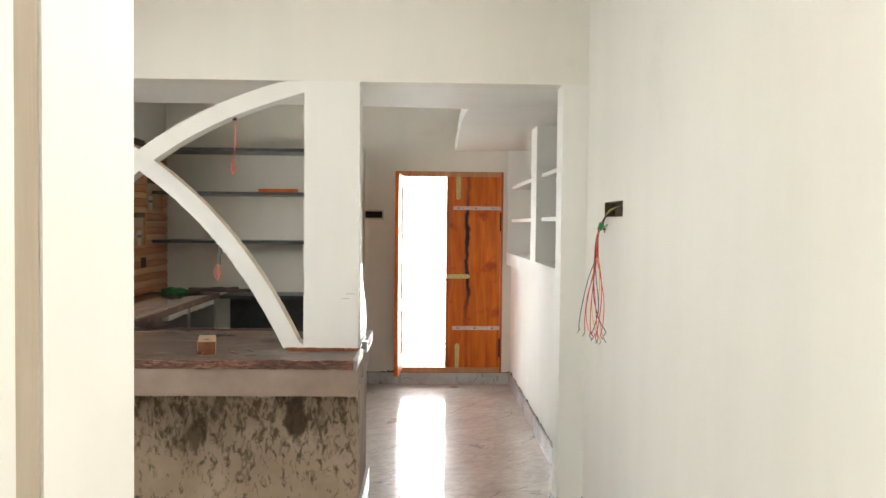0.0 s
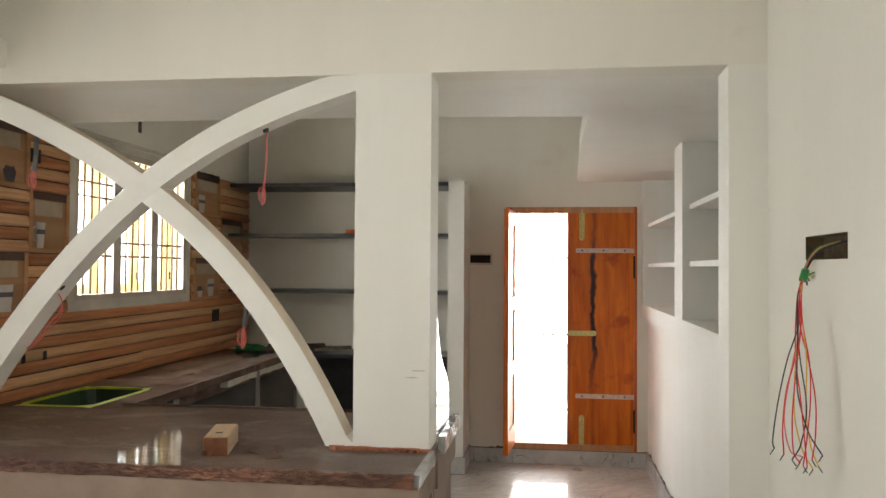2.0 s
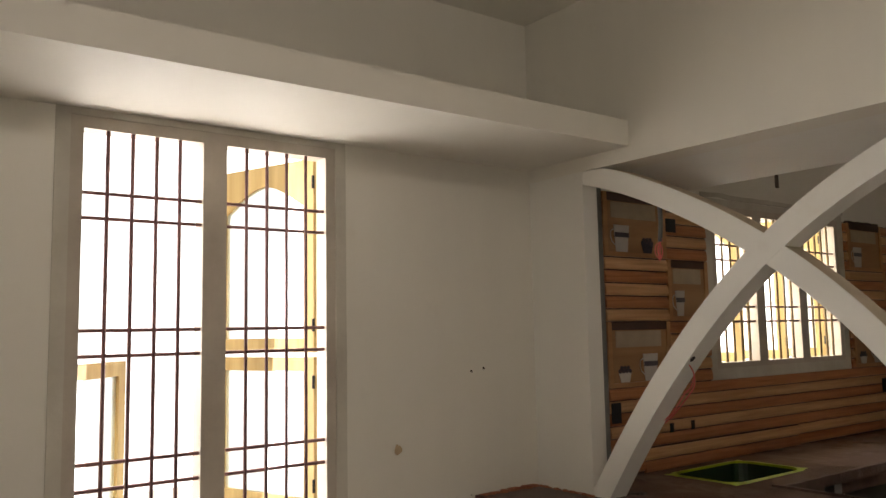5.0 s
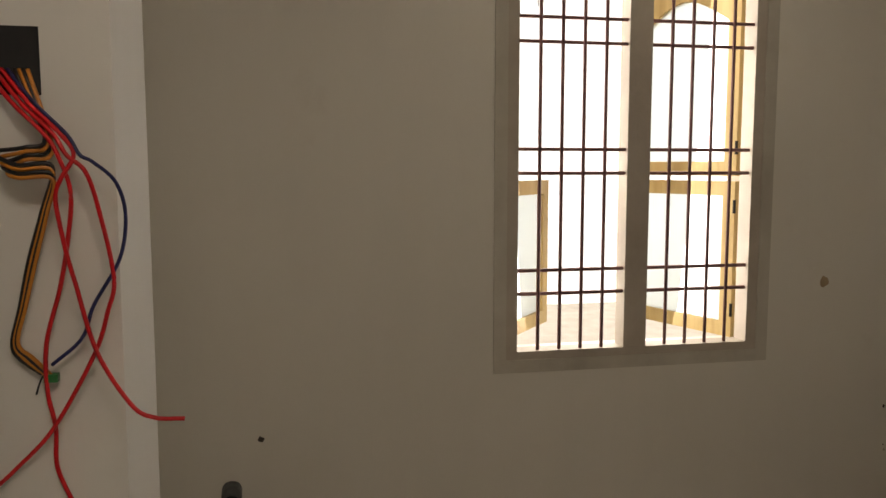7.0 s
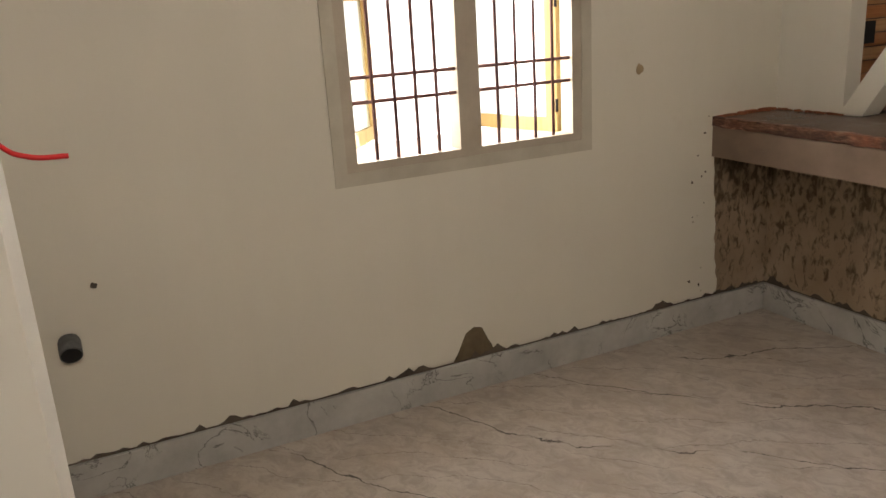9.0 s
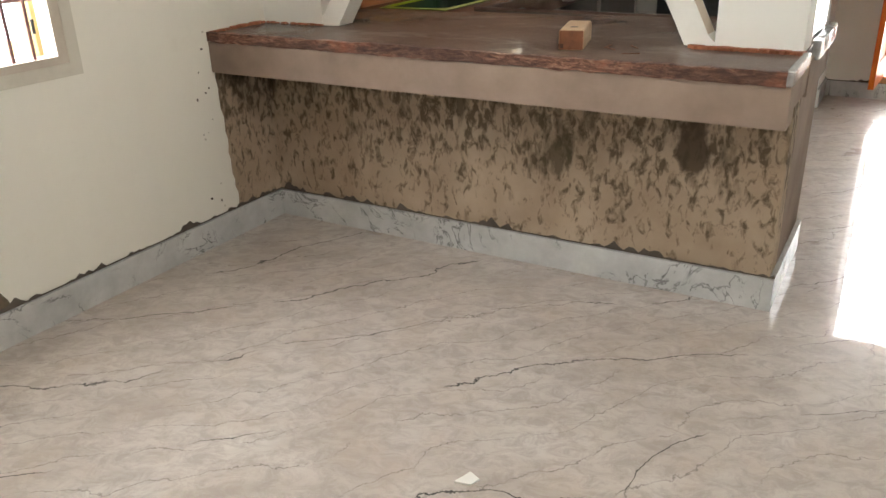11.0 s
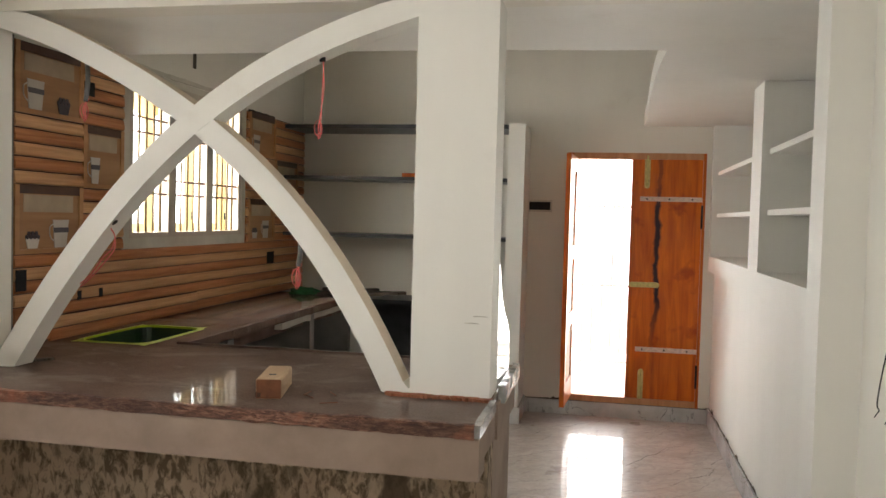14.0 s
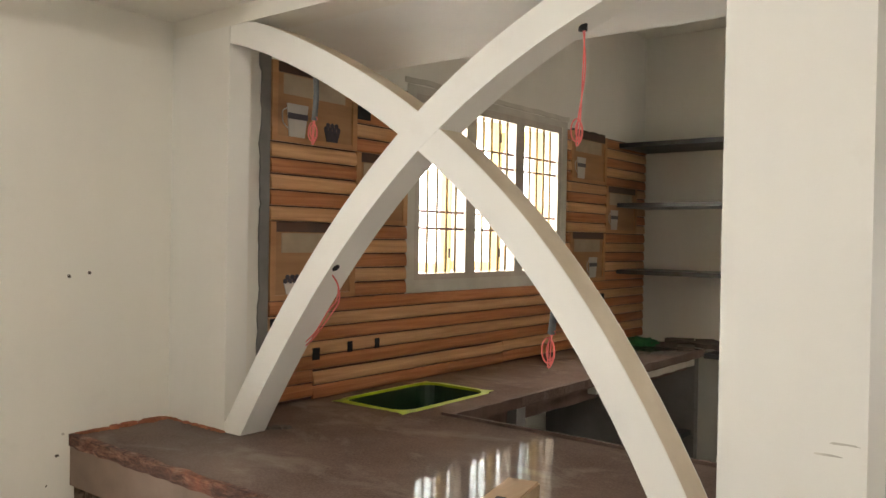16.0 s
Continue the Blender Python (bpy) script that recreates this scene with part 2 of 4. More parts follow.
def make_granite():
    m = Mat("brown_polished_granite", 0.14, spec=0.022)
    col = m.ramp(m.noise(2.2, 7, 0.62), [(0.3, (0.10, 0.068, 0.055)), (0.72, (0.20, 0.145, 0.118))])
    grain = m.ramp(m.noise(140, 2, 0.6), [(0.35, 0.0), (0.7, 0.30)])
    col = m.mix(grain, col, (0.28, 0.22, 0.185))
    dust = m.ramp(m.noise(3.2, 8, 0.7, m.mapped((1, 1.6, 1)), 0.5), [(0.52, 0.0), (0.68, 0.55)])
    m.color(m.mix(dust, col, (0.30, 0.25, 0.21)))
    m.roughness(m.ramp(m.noise(3.5, 7), [(0.35, 0.035), (0.65, 0.09)]))
    return m.m


M_GRANITE = make_granite()


def make_broken_edge():
    m = Mat("rough_granite_edge", 0.75, spec=0.3)
    grit = m.noise(26, 10, 0.78, m.mapped((0.8, 0.8, 3.2)), 0.6)
    col = m.ramp(grit, [(0.36, (0.028, 0.014, 0.01)), (0.47, (0.13, 0.055, 0.035)), (0.56, (0.30, 0.155, 0.10)), (0.68, (0.46, 0.33, 0.24))])
    dark = m.ramp(m.noise(2.4, 5, 0.6, m.mapped((1, 1, 4))), [(0.44, 0.7), (0.60, 0.0)])
    col = m.mix(dark, col, (0.05, 0.026, 0.02))
    red = m.ramp(m.noise(4.5, 6, 0.7), [(0.55, 0.0), (0.70, 0.4)])
    col = m.mix(red, col, (0.46, 0.16, 0.085))
    m.color(col)
    m.bump(m.noise(45, 8, 0.7), 0.6, 0.01)
    return m.m


M_EDGE = make_broken_edge()
M_DARK_EDGE = make_cement("dusty_dark_granite_edge", (0.06, 0.038, 0.028), (0.17, 0.11, 0.085))


def make_wood(name, a, b, rough=0.35, axis=(14, 14, 1.2), vary=0.0, runs_on=False):
    m = Mat(name, rough, spec=0.28)
    if runs_on:
        m.world()
    vec = m.mapped(axis)
    col = m.ramp(m.noise(1.3, 8, 0.6, vec, 0.6), [(0.3, a), (0.7, b)])
    if vary:
        hsv = m.node("ShaderNodeHueSaturation")
        mr = m.node("ShaderNodeMapRange")
        mr.inputs[3].default_value, mr.inputs[4].default_value = 1 - vary, 1 + vary
        m.link(m.random(), mr.inputs[0])
        m.link(mr.outputs[0], hsv.inputs["Value"])
        m.link(col, hsv.inputs["Color"])
        col = hsv.outputs[0]
    m.color(col)
    m.bump(m.noise(3.0, 8, 0.65, vec), 0.15, 0.006)
    return m


M_TEAK = make_wood("varnished_teak", (0.36, 0.062, 0.008), (0.64, 0.165, 0.018), 0.28).m
M_TEAK_EDGE = make_wood("teak_edge", (0.42, 0.19, 0.08), (0.60, 0.33, 0.17), 0.5).m
M_SHUTTER = make_wood("pale_shutter_wood", (0.42, 0.29, 0.11), (0.60, 0.45, 0.21), 0.5).m
M_BLOCK = make_wood("sawn_block_wood", (0.36, 0.23, 0.13), (0.55, 0.40, 0.25), 0.7, (14, 1.5, 14)).m
M_BLOCK_END = make_wood("block_end_grain", (0.10, 0.035, 0.018), (0.25, 0.10, 0.045), 0.7, (10, 1, 10)).m
M_BLOCK_DARK = make_wood("dark_bark", (0.03, 0.015, 0.01), (0.09, 0.04, 0.022), 0.8).m
# Slate of the shelves; also colours the shade sheet below them.
M_SLATE = plain("dark_slate", (0.05, 0.055, 0.06), 0.32, 0, 12, 0.45, 0.1)
M_IRON = plain("maroon_painted_iron", (0.27, 0.125, 0.12), 0.5, 0.1, 40, 0.3, 0.1)
M_YELLOW_IRON = plain("yellow_primed_iron", (0.30, 0.20, 0.08), 0.5, 0.0, 30, 0.3, 0.1)
M_BRASS = plain("tarnished_brass", (0.74, 0.66, 0.26), 0.4, 0.45, 60, 0.4, 0.1)
M_STRAP = plain("weathered_strap", (0.80, 0.62, 0.52), 0.5, 0.1, 50, 0.35, 0.15)
M_BLACK = plain("black_cavity", (0.012, 0.012, 0.013), 0.7, 0, 30, 0.3)
M_CONDUIT = plain("grey_conduit", (0.13, 0.14, 0.14), 0.5, 0, 80, 0.3)
M_FOIL = plain("polished_stone_edge", (0.55, 0.55, 0.55), 0.15, 0.4, 25, 0.6, 0.3)


def coat(name, color, rough=0.4):
    m = Mat(name, rough)
    m.color(color)
    return m.m


M_RED = coat("red_wire", (0.68, 0.008, 0.014))
M_PINK = coat("pink_wire", (0.75, 0.16, 0.15))
M_YELLOW = coat("yellow_wire", (0.75, 0.42, 0.02))
M_ORANGE = coat("orange_wire", (0.60, 0.22, 0.03))
M_BLUE = coat("blue_wire", (0.015, 0.02, 0.10))
M_GREENWIRE = coat("green_wire", (0.02, 0.20, 0.05))
M_DARKWIRE = coat("black_wire", (0.015, 0.015, 0.015))

# ---- setting ----
XL, XR, YB = -1.50, 1.953, 8.635          # living walls, back wall
XK, XH = -1.385, 1.98                    # kitchen wall, hall wall
YF = 4.882                              # face of the beam and its pillars
ZS, ZC = 2.292, 3.05                     # loft soffit, ceiling
T = 0.23


def wall(name, boxes, label, mat=None, bevel=0.0):
    bm = bmesh.new()
    for b in boxes:
        box(bm, *b)
    return tagged(part(name, bm, mat or M_WALL, None, "", bevel), label, "wall", "", "structure")


bm = bmesh.new()
box(bm, XL - T, XH + T, -2.6, YB + 0.02, -0.12, 0.0)
tagged(part("floor", bm, M_MARBLE), "polished grey-beige marble floor with dark veins", "floor", "", "structure")
bm = bmesh.new()
box(bm, XL - T, XH + T, -2.6, YB + T, ZC, ZC + 0.15)
tagged(part("ceiling", bm, M_WALL), "plain cream painted ceiling slab", "ceiling", "", "structure")

WY0, WY1, WZ0, WZ1 = 2.898, 3.852, 0.912, 2.33
wall("wall_west", [(XL - T, XL, -2.6, -1.2, 0, ZC), (XL - T, XL, 0.6, WY0, 0, ZC), (XL - T, XL, -1.2, 0.6, 0, 0.9), (XL - T, XL, -1.2, 0.6, 2.2, ZC), (XL - T, XL, WY1, 4.97, 0, ZC), (XL - T, XL, WY0, WY1, 0, WZ0), (XL - T, XL, WY0, WY1, WZ1, ZC)],
     "cream painted wall with scuffs above a marble skirting")
KY0, KY1, KZ0, KZ1 = 6.10, 7.46, 1.39, 2.275
wall("wall_kitchen_west", [(XK - T, XK, 4.97, KY0, 0, ZC), (XK - T, XK, KY1, YB, 0, ZC), (XK - T, XK, KY0, KY1, 0, KZ0), (XK - T, XK, KY0, KY1, KZ1, ZC)],
     "cream kitchen wall behind wood-look tiles")
DX0, DX1, DZ0, DZ1 = 0.838, 1.895, 0.115, 2.088
wall("wall_north", [(XK - T, DX0, YB, YB + T, 0, ZC), (DX1, XH + T, YB, YB + T, 0, ZC), (DX0, DX1, YB, YB + T, 0, DZ0), (DX0, DX1, YB, YB + T, DZ1, ZC)],
     "cream painted end wall around the back door")
BY0, BY1, BZ0, BZ1 = 4.135, 4.475, 1.612, 1.680   # switch box cut into the east wall
# High slot at y 2.10-2.80 is added, out of view, for the fill lamp.
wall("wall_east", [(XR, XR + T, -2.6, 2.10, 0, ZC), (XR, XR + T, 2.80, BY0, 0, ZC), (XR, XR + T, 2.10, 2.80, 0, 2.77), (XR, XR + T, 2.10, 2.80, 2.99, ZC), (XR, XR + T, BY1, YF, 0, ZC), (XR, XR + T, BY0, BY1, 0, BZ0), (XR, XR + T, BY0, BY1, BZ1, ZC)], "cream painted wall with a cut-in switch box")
wall("wall_hall_east", [(XH, XH + 0.45, 5.05, YB, 0, 1.185), (XH + 0.33, XH + 0.45, 5.05, YB, 1.185, ZC), (XH, XH + 0.33, 5.05, YB, ZS + 0.11, ZC)],
     "white painted passage wall below the niche shelves", M_TRIM)
wall("wall_south", [(XL - T, 0.55, -2.6, -2.4, 0, ZC), (1.35, XR + T, -2.6, -2.4, 0, ZC), (0.55, 1.35, -2.6, -2.4, 2.05, ZC)],
     "cream painted wall around the wide front opening")
wall("wall_partition", [(XL, 0.60, 1.575, 1.66, 0, ZC)], "cream painted partition wall")
wall("pillar_partition", [(0.08, 0.28, 1.66, 1.985, 0, ZC)], "white plastered pier with rounded corners and loose wires", M_TRIM, 0.03)
wall("pillar_jamb", [(0.58, 0.700, 1.646, 1.920, 0, ZC)], "white plastered reveal at the room entrance", M_TRIM, 0.003)
wall("wall_entrance", [(0.58, 0.70, 1.25, 1.586, 0, ZC)], "white painted wall beside the entrance post", M_TRIM, 0.01)
wall("wall_over_counter", [(XL, XH, YF, YF + 0.14, ZS, ZC)], "cream painted wall above the arched opening")

# lofts
bm = bmesh.new()
edge = [(XK, YF + 0.14), (XH + 0.33, YF + 0.14), (XH + 0.33, YB)]
curve = [(1.418, YB), (1.41, 8.0), (1.388, 7.2), (1.378, 6.5), (1.382, 6.0), (1.388, 5.79)]
prism(bm, edge + [tuple(p[:2]) for p in spline([(a, b, 0) for a, b in curve], 4)] + [(0.5, 5.715), (XK, 5.70)], "z", ZS, ZS + 0.11)
tagged(part("loft_slab", bm, M_TRIM), "white plastered loft slab over counter and passage", "loft", "", "structure")
bm = bmesh.new()
box(bm, XL, -0.905, 1.66, YF, 2.354, 2.460)
tagged(part("loft_ledge", bm, M_WALL, None, "", 0.006), "cream lintel-level ledge above the window", "ledge", "", "structure")

# pillars
wall("pillar_west", [(XL, -1.168, YF, 4.97, 0.0, ZS)], "cream plastered pilaster at the counter end", M_TRIM, 0.008)
bm = bmesh.new()
box(bm, 0.503, 0.784, YF, 5.07, 0.921, ZS)
tagged(part("pillar_counter", bm, M_TRIM, None, "", 0.006), "cream plastered pillar standing on the counter", "pillar", "", "structure")
wall("pillar_east", [(1.822, XH + 0.33, YF, 5.05, 0, ZS)], "cream plastered column at the passage mouth", M_TRIM, 0.006)
wall("fin_wall", [(0.415, 0.54, 8.20, YB, 0, 2.265)], "white fin wall closing the kitchen shelves", M_TRIM, 0.006)

# ---- crossed arches ----
M_BARE = make_cement("bare_tan_plaster", (0.50, 0.41, 0.30), (0.66, 0.57, 0.45))
RISE = np.polyfit([-1.147, -0.90, -0.676, -0.338, -0.03, 0.11, 0.45], [0.90, 1.265, 1.555, 1.873, 2.072, 2.145, 2.262], 4)
FALL = np.polyfit([-1.14, -0.786, -0.338, 0.06, 0.187, 0.275, 0.464], [2.270, 2.142, 1.873, 1.552, 1.372, 1.22, 0.90], 4)


def arch_bar(poly, x0, x1, inset):
    lo, hi = [], []
    for i in range(37):
        x = x0 + (x1 - x0) * i / 36
        z, s = float(np.polyval(poly, x)), float(np.polyval(np.polyder(poly), x))
        n = Vector((-s, 1)).normalized() * 0.043
        lo.append((x - n.x, z - n.y))
        hi.append((x + n.x, z + n.y))
    pts = [(x, min(max(z, 0.921), ZS - 0.001)) for x, z in lo + hi[::-1]]
    bm = bmesh.new()
    prism(bm, pts, "y", YF + 0.001 + inset, 4.985 - inset)
    ob = part("arch_bar", bm, M_TRIM, None, "", 0.004, 1)
    bm = bmesh.new()
    top_line = [(x, z) for x, z in hi if 0.93 < z < ZS - 0.012]
    prism(bm, [(x, z - 0.004) for x, z in top_line] + [(x, z + 0.0015) for x, z in top_line[::-1]], "y", YF + 0.006 + inset, 4.980 - inset)
    part("bare_top", bm, M_BARE, ob, "bare tan plaster along the top")
    return tagged(ob, "curved cream plaster bar of a crossed arch above the counter", "arch", "crossed arch bars")


arch_bar(RISE, -1.165, 0.52, 0.0)
arch_bar(FALL, -1.19, 0.485, 0.0012)
M_ENAMEL = Mat("glossy_white_enamel", 0.06, spec=0.6)
M_ENAMEL.color(M_ENAMEL.ramp(M_ENAMEL.noise(5.0), [(0.3, (0.76, 0.76, 0.73)), (0.7, (0.82, 0.82, 0.79))]))
M_ENAMEL = M_ENAMEL.m
bm = bmesh.new()
flare = [(5.07, 0.921), (5.46, 0.921), (5.46, 1.03), (5.435, 1.085), (5.37, 1.135), (5.27, 1.185), (5.19, 1.24), (5.135, 1.31), (5.10, 1.37), (5.07, 1.41)]
prism(bm, flare, "x", 0.67, 0.782)
tagged(part("arch_bracket", bm, M_ENAMEL, None, "", 0.004, 1), "flared glossy white bracket beside the pillar on the counter", "arch")

# ---- counter ----
counter = base("bar_counter", (-0.4, 4.9, 0), "unfinished masonry bar counter with grey cement apron", "counter")
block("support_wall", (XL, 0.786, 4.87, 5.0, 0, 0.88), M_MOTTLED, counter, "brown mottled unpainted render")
block("end_wall", (0.665, 0.784, 5.0, 5.52, 0, 0.88), M_CEMENT, counter)
block("apron", (XL, 0.808, 4.520, 4.64, 0.757, 0.884), M_CEMENT, counter, "grey cement apron", 0.004)
block("underside", (XL, 0.808, 4.64, 4.87, 0.80, 0.884), M_CEMENT, counter)
block("end_apron", (0.66, 0.800, 5.0, 5.55, 0.757, 0.884), M_CEMENT, counter)


def rough_bar(name, x0, x1, y0, y1, z0, z1, mat, parent, amp=0.005, scale=22.0, step=0.03, label=""):
    """A bar cut into short lengths with broken, uneven edges."""
    bm = bmesh.new()
    box(bm, x0, x1, y0, y1, z0, z1)
    bmesh.ops.recalc_face_normals(bm, faces=bm.faces)
    ax = 0 if (x1 - x0) > (y1 - y0) else 1
    n = int(max(x1 - x0, y1 - y0) / step)
    long = [e for e in bm.edges if abs((e.verts[0].co - e.verts[1].co)[ax]) > 0.5 * max(x1 - x0, y1 - y0)]
    bmesh.ops.subdivide_edges(bm, edges=long, cuts=n, use_grid_fill=True)
    short = [e for e in bm.edges if abs((e.verts[0].co - e.verts[1].co)[2]) > 0.5 * (z1 - z0)]
    bmesh.ops.subdivide_edges(bm, edges=short, cuts=2, use_grid_fill=True)
    roughen(bm, amp, scale)
    return part(name, bm, mat, parent, label)


top = base("worktop", (-0.4, 5.1, 0.884), "dusty brown polished granite worktop on the masonry counters", "worktop")
for b in ((XL, 0.790, 4.535, 4.97), (XK, 0.790, 4.97, 5.52), (-0.92, 0.790, 5.52, 5.605), (XK, -1.29, 5.52, 6.10), (-0.92, -0.785, 5.605, 6.10), (XK, -0.76, 6.10, 8.22)):
    block("slab", (*b, 0.884, 0.920), M_GRANITE, top)
rough_bar("front_edge", XL, 0.792, 4.514, 4.537, 0.886, 0.926, M_EDGE, top, 0.006, 18, 0.025, "rough broken pinkish granite edge")
rough_bar("inner_edge", -0.80, 0.755, 5.598, 5.612, 0.886, 0.931, M_DARK_EDGE, top, 0.003, 12, 0.03, "dark reddish granite edge strip")
rough_bar("side_edge", -0.785, -0.762, 5.62, 8.21, 0.876, 0.922, M_DARK_EDGE, top, 0.004, 12, 0.04)
rough_bar("end_edge", 0.788, 0.810, 4.525, 4.87, 0.888, 0.928, M_FOIL, top, 0.003, 14, 0.03, "shiny polished grey stone edge")
rough_bar("end_edge", 0.788, 0.816, 5.08, 5.57, 0.872, 0.935, M_FOIL, top, 0.007, 14, 0.03, "shiny polished grey stone edge")

# kitchen leg of the counter
leg = base("kitchen_counter", (-1.0, 7.0, 0), "rough cement counter base under the kitchen window", "counter")
rough_bar("lintel", -0.90, -0.85, 5.62, 8.16, 0.790, 0.876, M_DARK_EDGE, leg, 0.008, 9, 0.04)
rough_bar("plaster_band", -0.846, -0.80, 6.85, 8.155, 0.822, 0.874, M_PUTTY, leg, 0.010, 7, 0.05, "pale chipped plaster under the worktop edge")
block("support", (-1.38, -0.80, 6.12, 6.19, 0, 0.86), M_RAW, leg)
block("support", (-1.38, -0.80, 7.33, 7.41, 0, 0.86), M_RAW, leg)
block("support", (XK, -0.80, 8.16, 8.22, 0, 0.86), M_RAW, leg)
block("low_shelf", (XK, -0.82, 5.6, 8.16, 0.38, 0.41), M_SLATE, leg)

# ---- windows ----
M_GLASS = Mat("frosted_glass", 0.35)
M_GLASS.color((0.86, 0.95, 0.96))
M_GLASS.b.inputs["Transmission Weight"].default_value = 0.9
M_GLASS = M_GLASS.m
M_FRAME = make_cement("grey_cream_frame", (0.44, 0.385, 0.32), (0.60, 0.54, 0.46), 0.6)


def shutter(parent, hinge, width, z0, z1, angle, side, arch):
    """A casement leaf hung outside at hinge (x, y); side -1 hangs on the far jamb, +1 on the near one; angle from closed."""
    leaf = base("shutter", (hinge[0], hinge[1], z0))
    st = 0.055
    bm = bmesh.new()
    box(bm, -0.016, 0.016, 0, st, 0, z1 - z0)
    box(bm, -0.016, 0.016, width - st, width, 0, z1 - z0)
    box(bm, -0.016, 0.016, st, width - st, 0, st)
    if arch:
        n = 12
        pts = [(st, z1 - z0), (st, z1 - z0 - 0.21)]
        for i in range(n + 1):
            u = i / n
            w = abs(2 * u - 1)
            pts.append((st + (width - 2 * st) * u, z1 - z0 - 0.085 - 0.10 * (w * w * (1.6 - 0.6 * w))))
        pts += [(width - st, z1 - z0 - 0.21), (width - st, z1 - z0)]
        prism(bm, pts, "x", -0.016, 0.016)
    else:
        box(bm, -0.016, 0.016, st, width - st, z1 - z0 - st, z1 - z0)
    if side < 0:
        for v in bm.verts:
            v.co.y = -v.co.y
    part("leaf_frame", bm, M_SHUTTER, None, "").parent = leaf
    sgn = 1 if side > 0 else -1
    bm = bmesh.new()
    ya, yb = sorted((sgn * (st - 0.004), sgn * (width - st + 0.004)))
    box(bm, -0.003, 0.003, ya, yb, st - 0.004, z1 - z0 - st)
    g = part("pane", bm, M_GLASS, None, "frosted glass")
    g.parent = leaf
    g.visible_shadow = False
    for zz in (0.08, z1 - z0 - 0.12):
        bm = bmesh.new()
        tube(bm, [(0.018, 0, zz), (0.018, 0, zz + 0.05)], 0.006, 6)
        part("hinge", bm, M_BLACK).parent = leaf
    leaf.matrix_world = pose(hinge[0], hinge[1], z0, 0, 0, sgn * angle)
    leaf.parent = parent
    leaf.matrix_parent_inverse = parent.matrix_world.inverted()


def grille_window(name, xw, y0, y1, z0, z1, panes, bars, pairs, band, label):
    """A window in a wall whose room face is x = xw and which looks towards -x."""
    win = base(name, (xw, (y0 + y1) / 2, z0), label, "window", "", "structure")
    bm = bmesh.new()
    for b in ((y0 - band, y0, z0 - band, z1 + band * 0.6), (y1, y1 + band, z0 - band, z1 + band * 0.6), (y0, y1, z0 - band, z0), (y0, y1, z1, z1 + band * 0.6)):
        box(bm, xw, xw + 0.006, *b)
    part("putty_margin", bm, M_PUTTY, win, "bare putty margin", 0.002, 1)
    f = 0.04
    bm = bmesh.new()
    x0, x1 = xw - 0.075, xw + 0.002
    box(bm, x0, x1, y0, y0 + f, z0, z1)
    box(bm, x0, x1, y1 - f, y1, z0, z1)
    box(bm, x0, x1, y0 + f, y1 - f, z1 - f, z1)
    box(bm, x0, x1, y0 + f, y1 - f, z0, z0 + f * 0.7)
    part("window_frame", bm, M_FRAME, win, "", 0.004)
    mull = 0.085
    w = (y1 - y0 - 2 * f - mull * (panes - 1)) / panes
    for i in range(panes):
        a = y0 + f + i * (w + mull)
        if i:
            block("mullion", (x0, x1 - 0.002, a - mull, a, z0 + f * 0.7, z1 - f), M_FRAME, win, "", 0.004)
        for k in range(bars):
            y = a + w * (k + 1) / (bars + 1)
            bm = bmesh.new()
            tube(bm, [(xw - 0.012, y, z0 + 0.03), (xw - 0.012, y, z1 - f)], 0.0068, 6)
            part("bar", bm, M_IRON if panes == 2 else M_YELLOW_IRON, win)
        for zc in pairs:
            for dz in (-0.041, 0.041):
                bm = bmesh.new()
                tube(bm, [(xw - 0.019, a - 0.004, zc + dz), (xw - 0.019, a + w + 0.004, zc + dz)], 0.0068, 6)
                part("cross_bar", bm, M_IRON, win)
    return win, w, f, mull


win, w, f, mull = grille_window("window_1", XL, WY0, WY1, WZ0, WZ1, 2, 4, (1.18, 1.598, 2.042), 0.045, "two-light window with maroon iron bars and open pale shutters")
zm = 1.535
shutter(win, (XL - 0.112, WY1 - 0.022), 0.56, zm + 0.01, WZ1 - 0.02, 70, -1, True)
shutter(win, (XL - 0.112, WY1 - 0.022), 0.56, WZ0 + 0.02, zm - 0.01, 70, -1, False)
shutter(win, (XL - 0.215, WY0 + 0.035), 0.45, zm + 0.01, WZ1 - 0.02, 125, 1, True)
shutter(win, (XL - 0.215, WY0 + 0.035), 0.45, WZ0 + 0.02, zm - 0.01, 50, 1, False)
bm = bmesh.new()
tube(bm, spline([(XL - 0.09, 3.03, 2.27), (XL - 0.09, 3.032, 2.255), (XL - 0.09, 3.03, 2.19), (XL - 0.09, 3.031, 2.13)], 4), 0.0022, 5)
part("stay_hook", bm, M_CONDUIT, win)

kwin, w, f, mull = grille_window("window_2", XK, KY0, KY1, KZ0, KZ1, 3, 4, (1.68, 2.02), 0.06, "three-light kitchen window with yellow bars and arched shutters")
for i in range(3):
    yr = KY0 + f + i * (w + mull) + w
    shutter(kwin, (XK - 0.10, yr + 0.004), 0.37, KZ0 + 0.02, KZ1 - 0.02, 72, -1, True)

# ---- back door ----
door = base("door_1", (1.36, YB, DZ0), "orange teak double door with one leaf open inwards", "door", "", "structure")
bm = bmesh.new()
fr = 0.05
box(bm, DX0, DX0 + fr, YB - 0.006, YB + 0.10, DZ0, DZ1)
box(bm, DX1 - 0.022, DX1, YB - 0.006, YB + 0.10, DZ0, DZ1)
part("door_frame", bm, M_TEAK, door, "", 0.003)
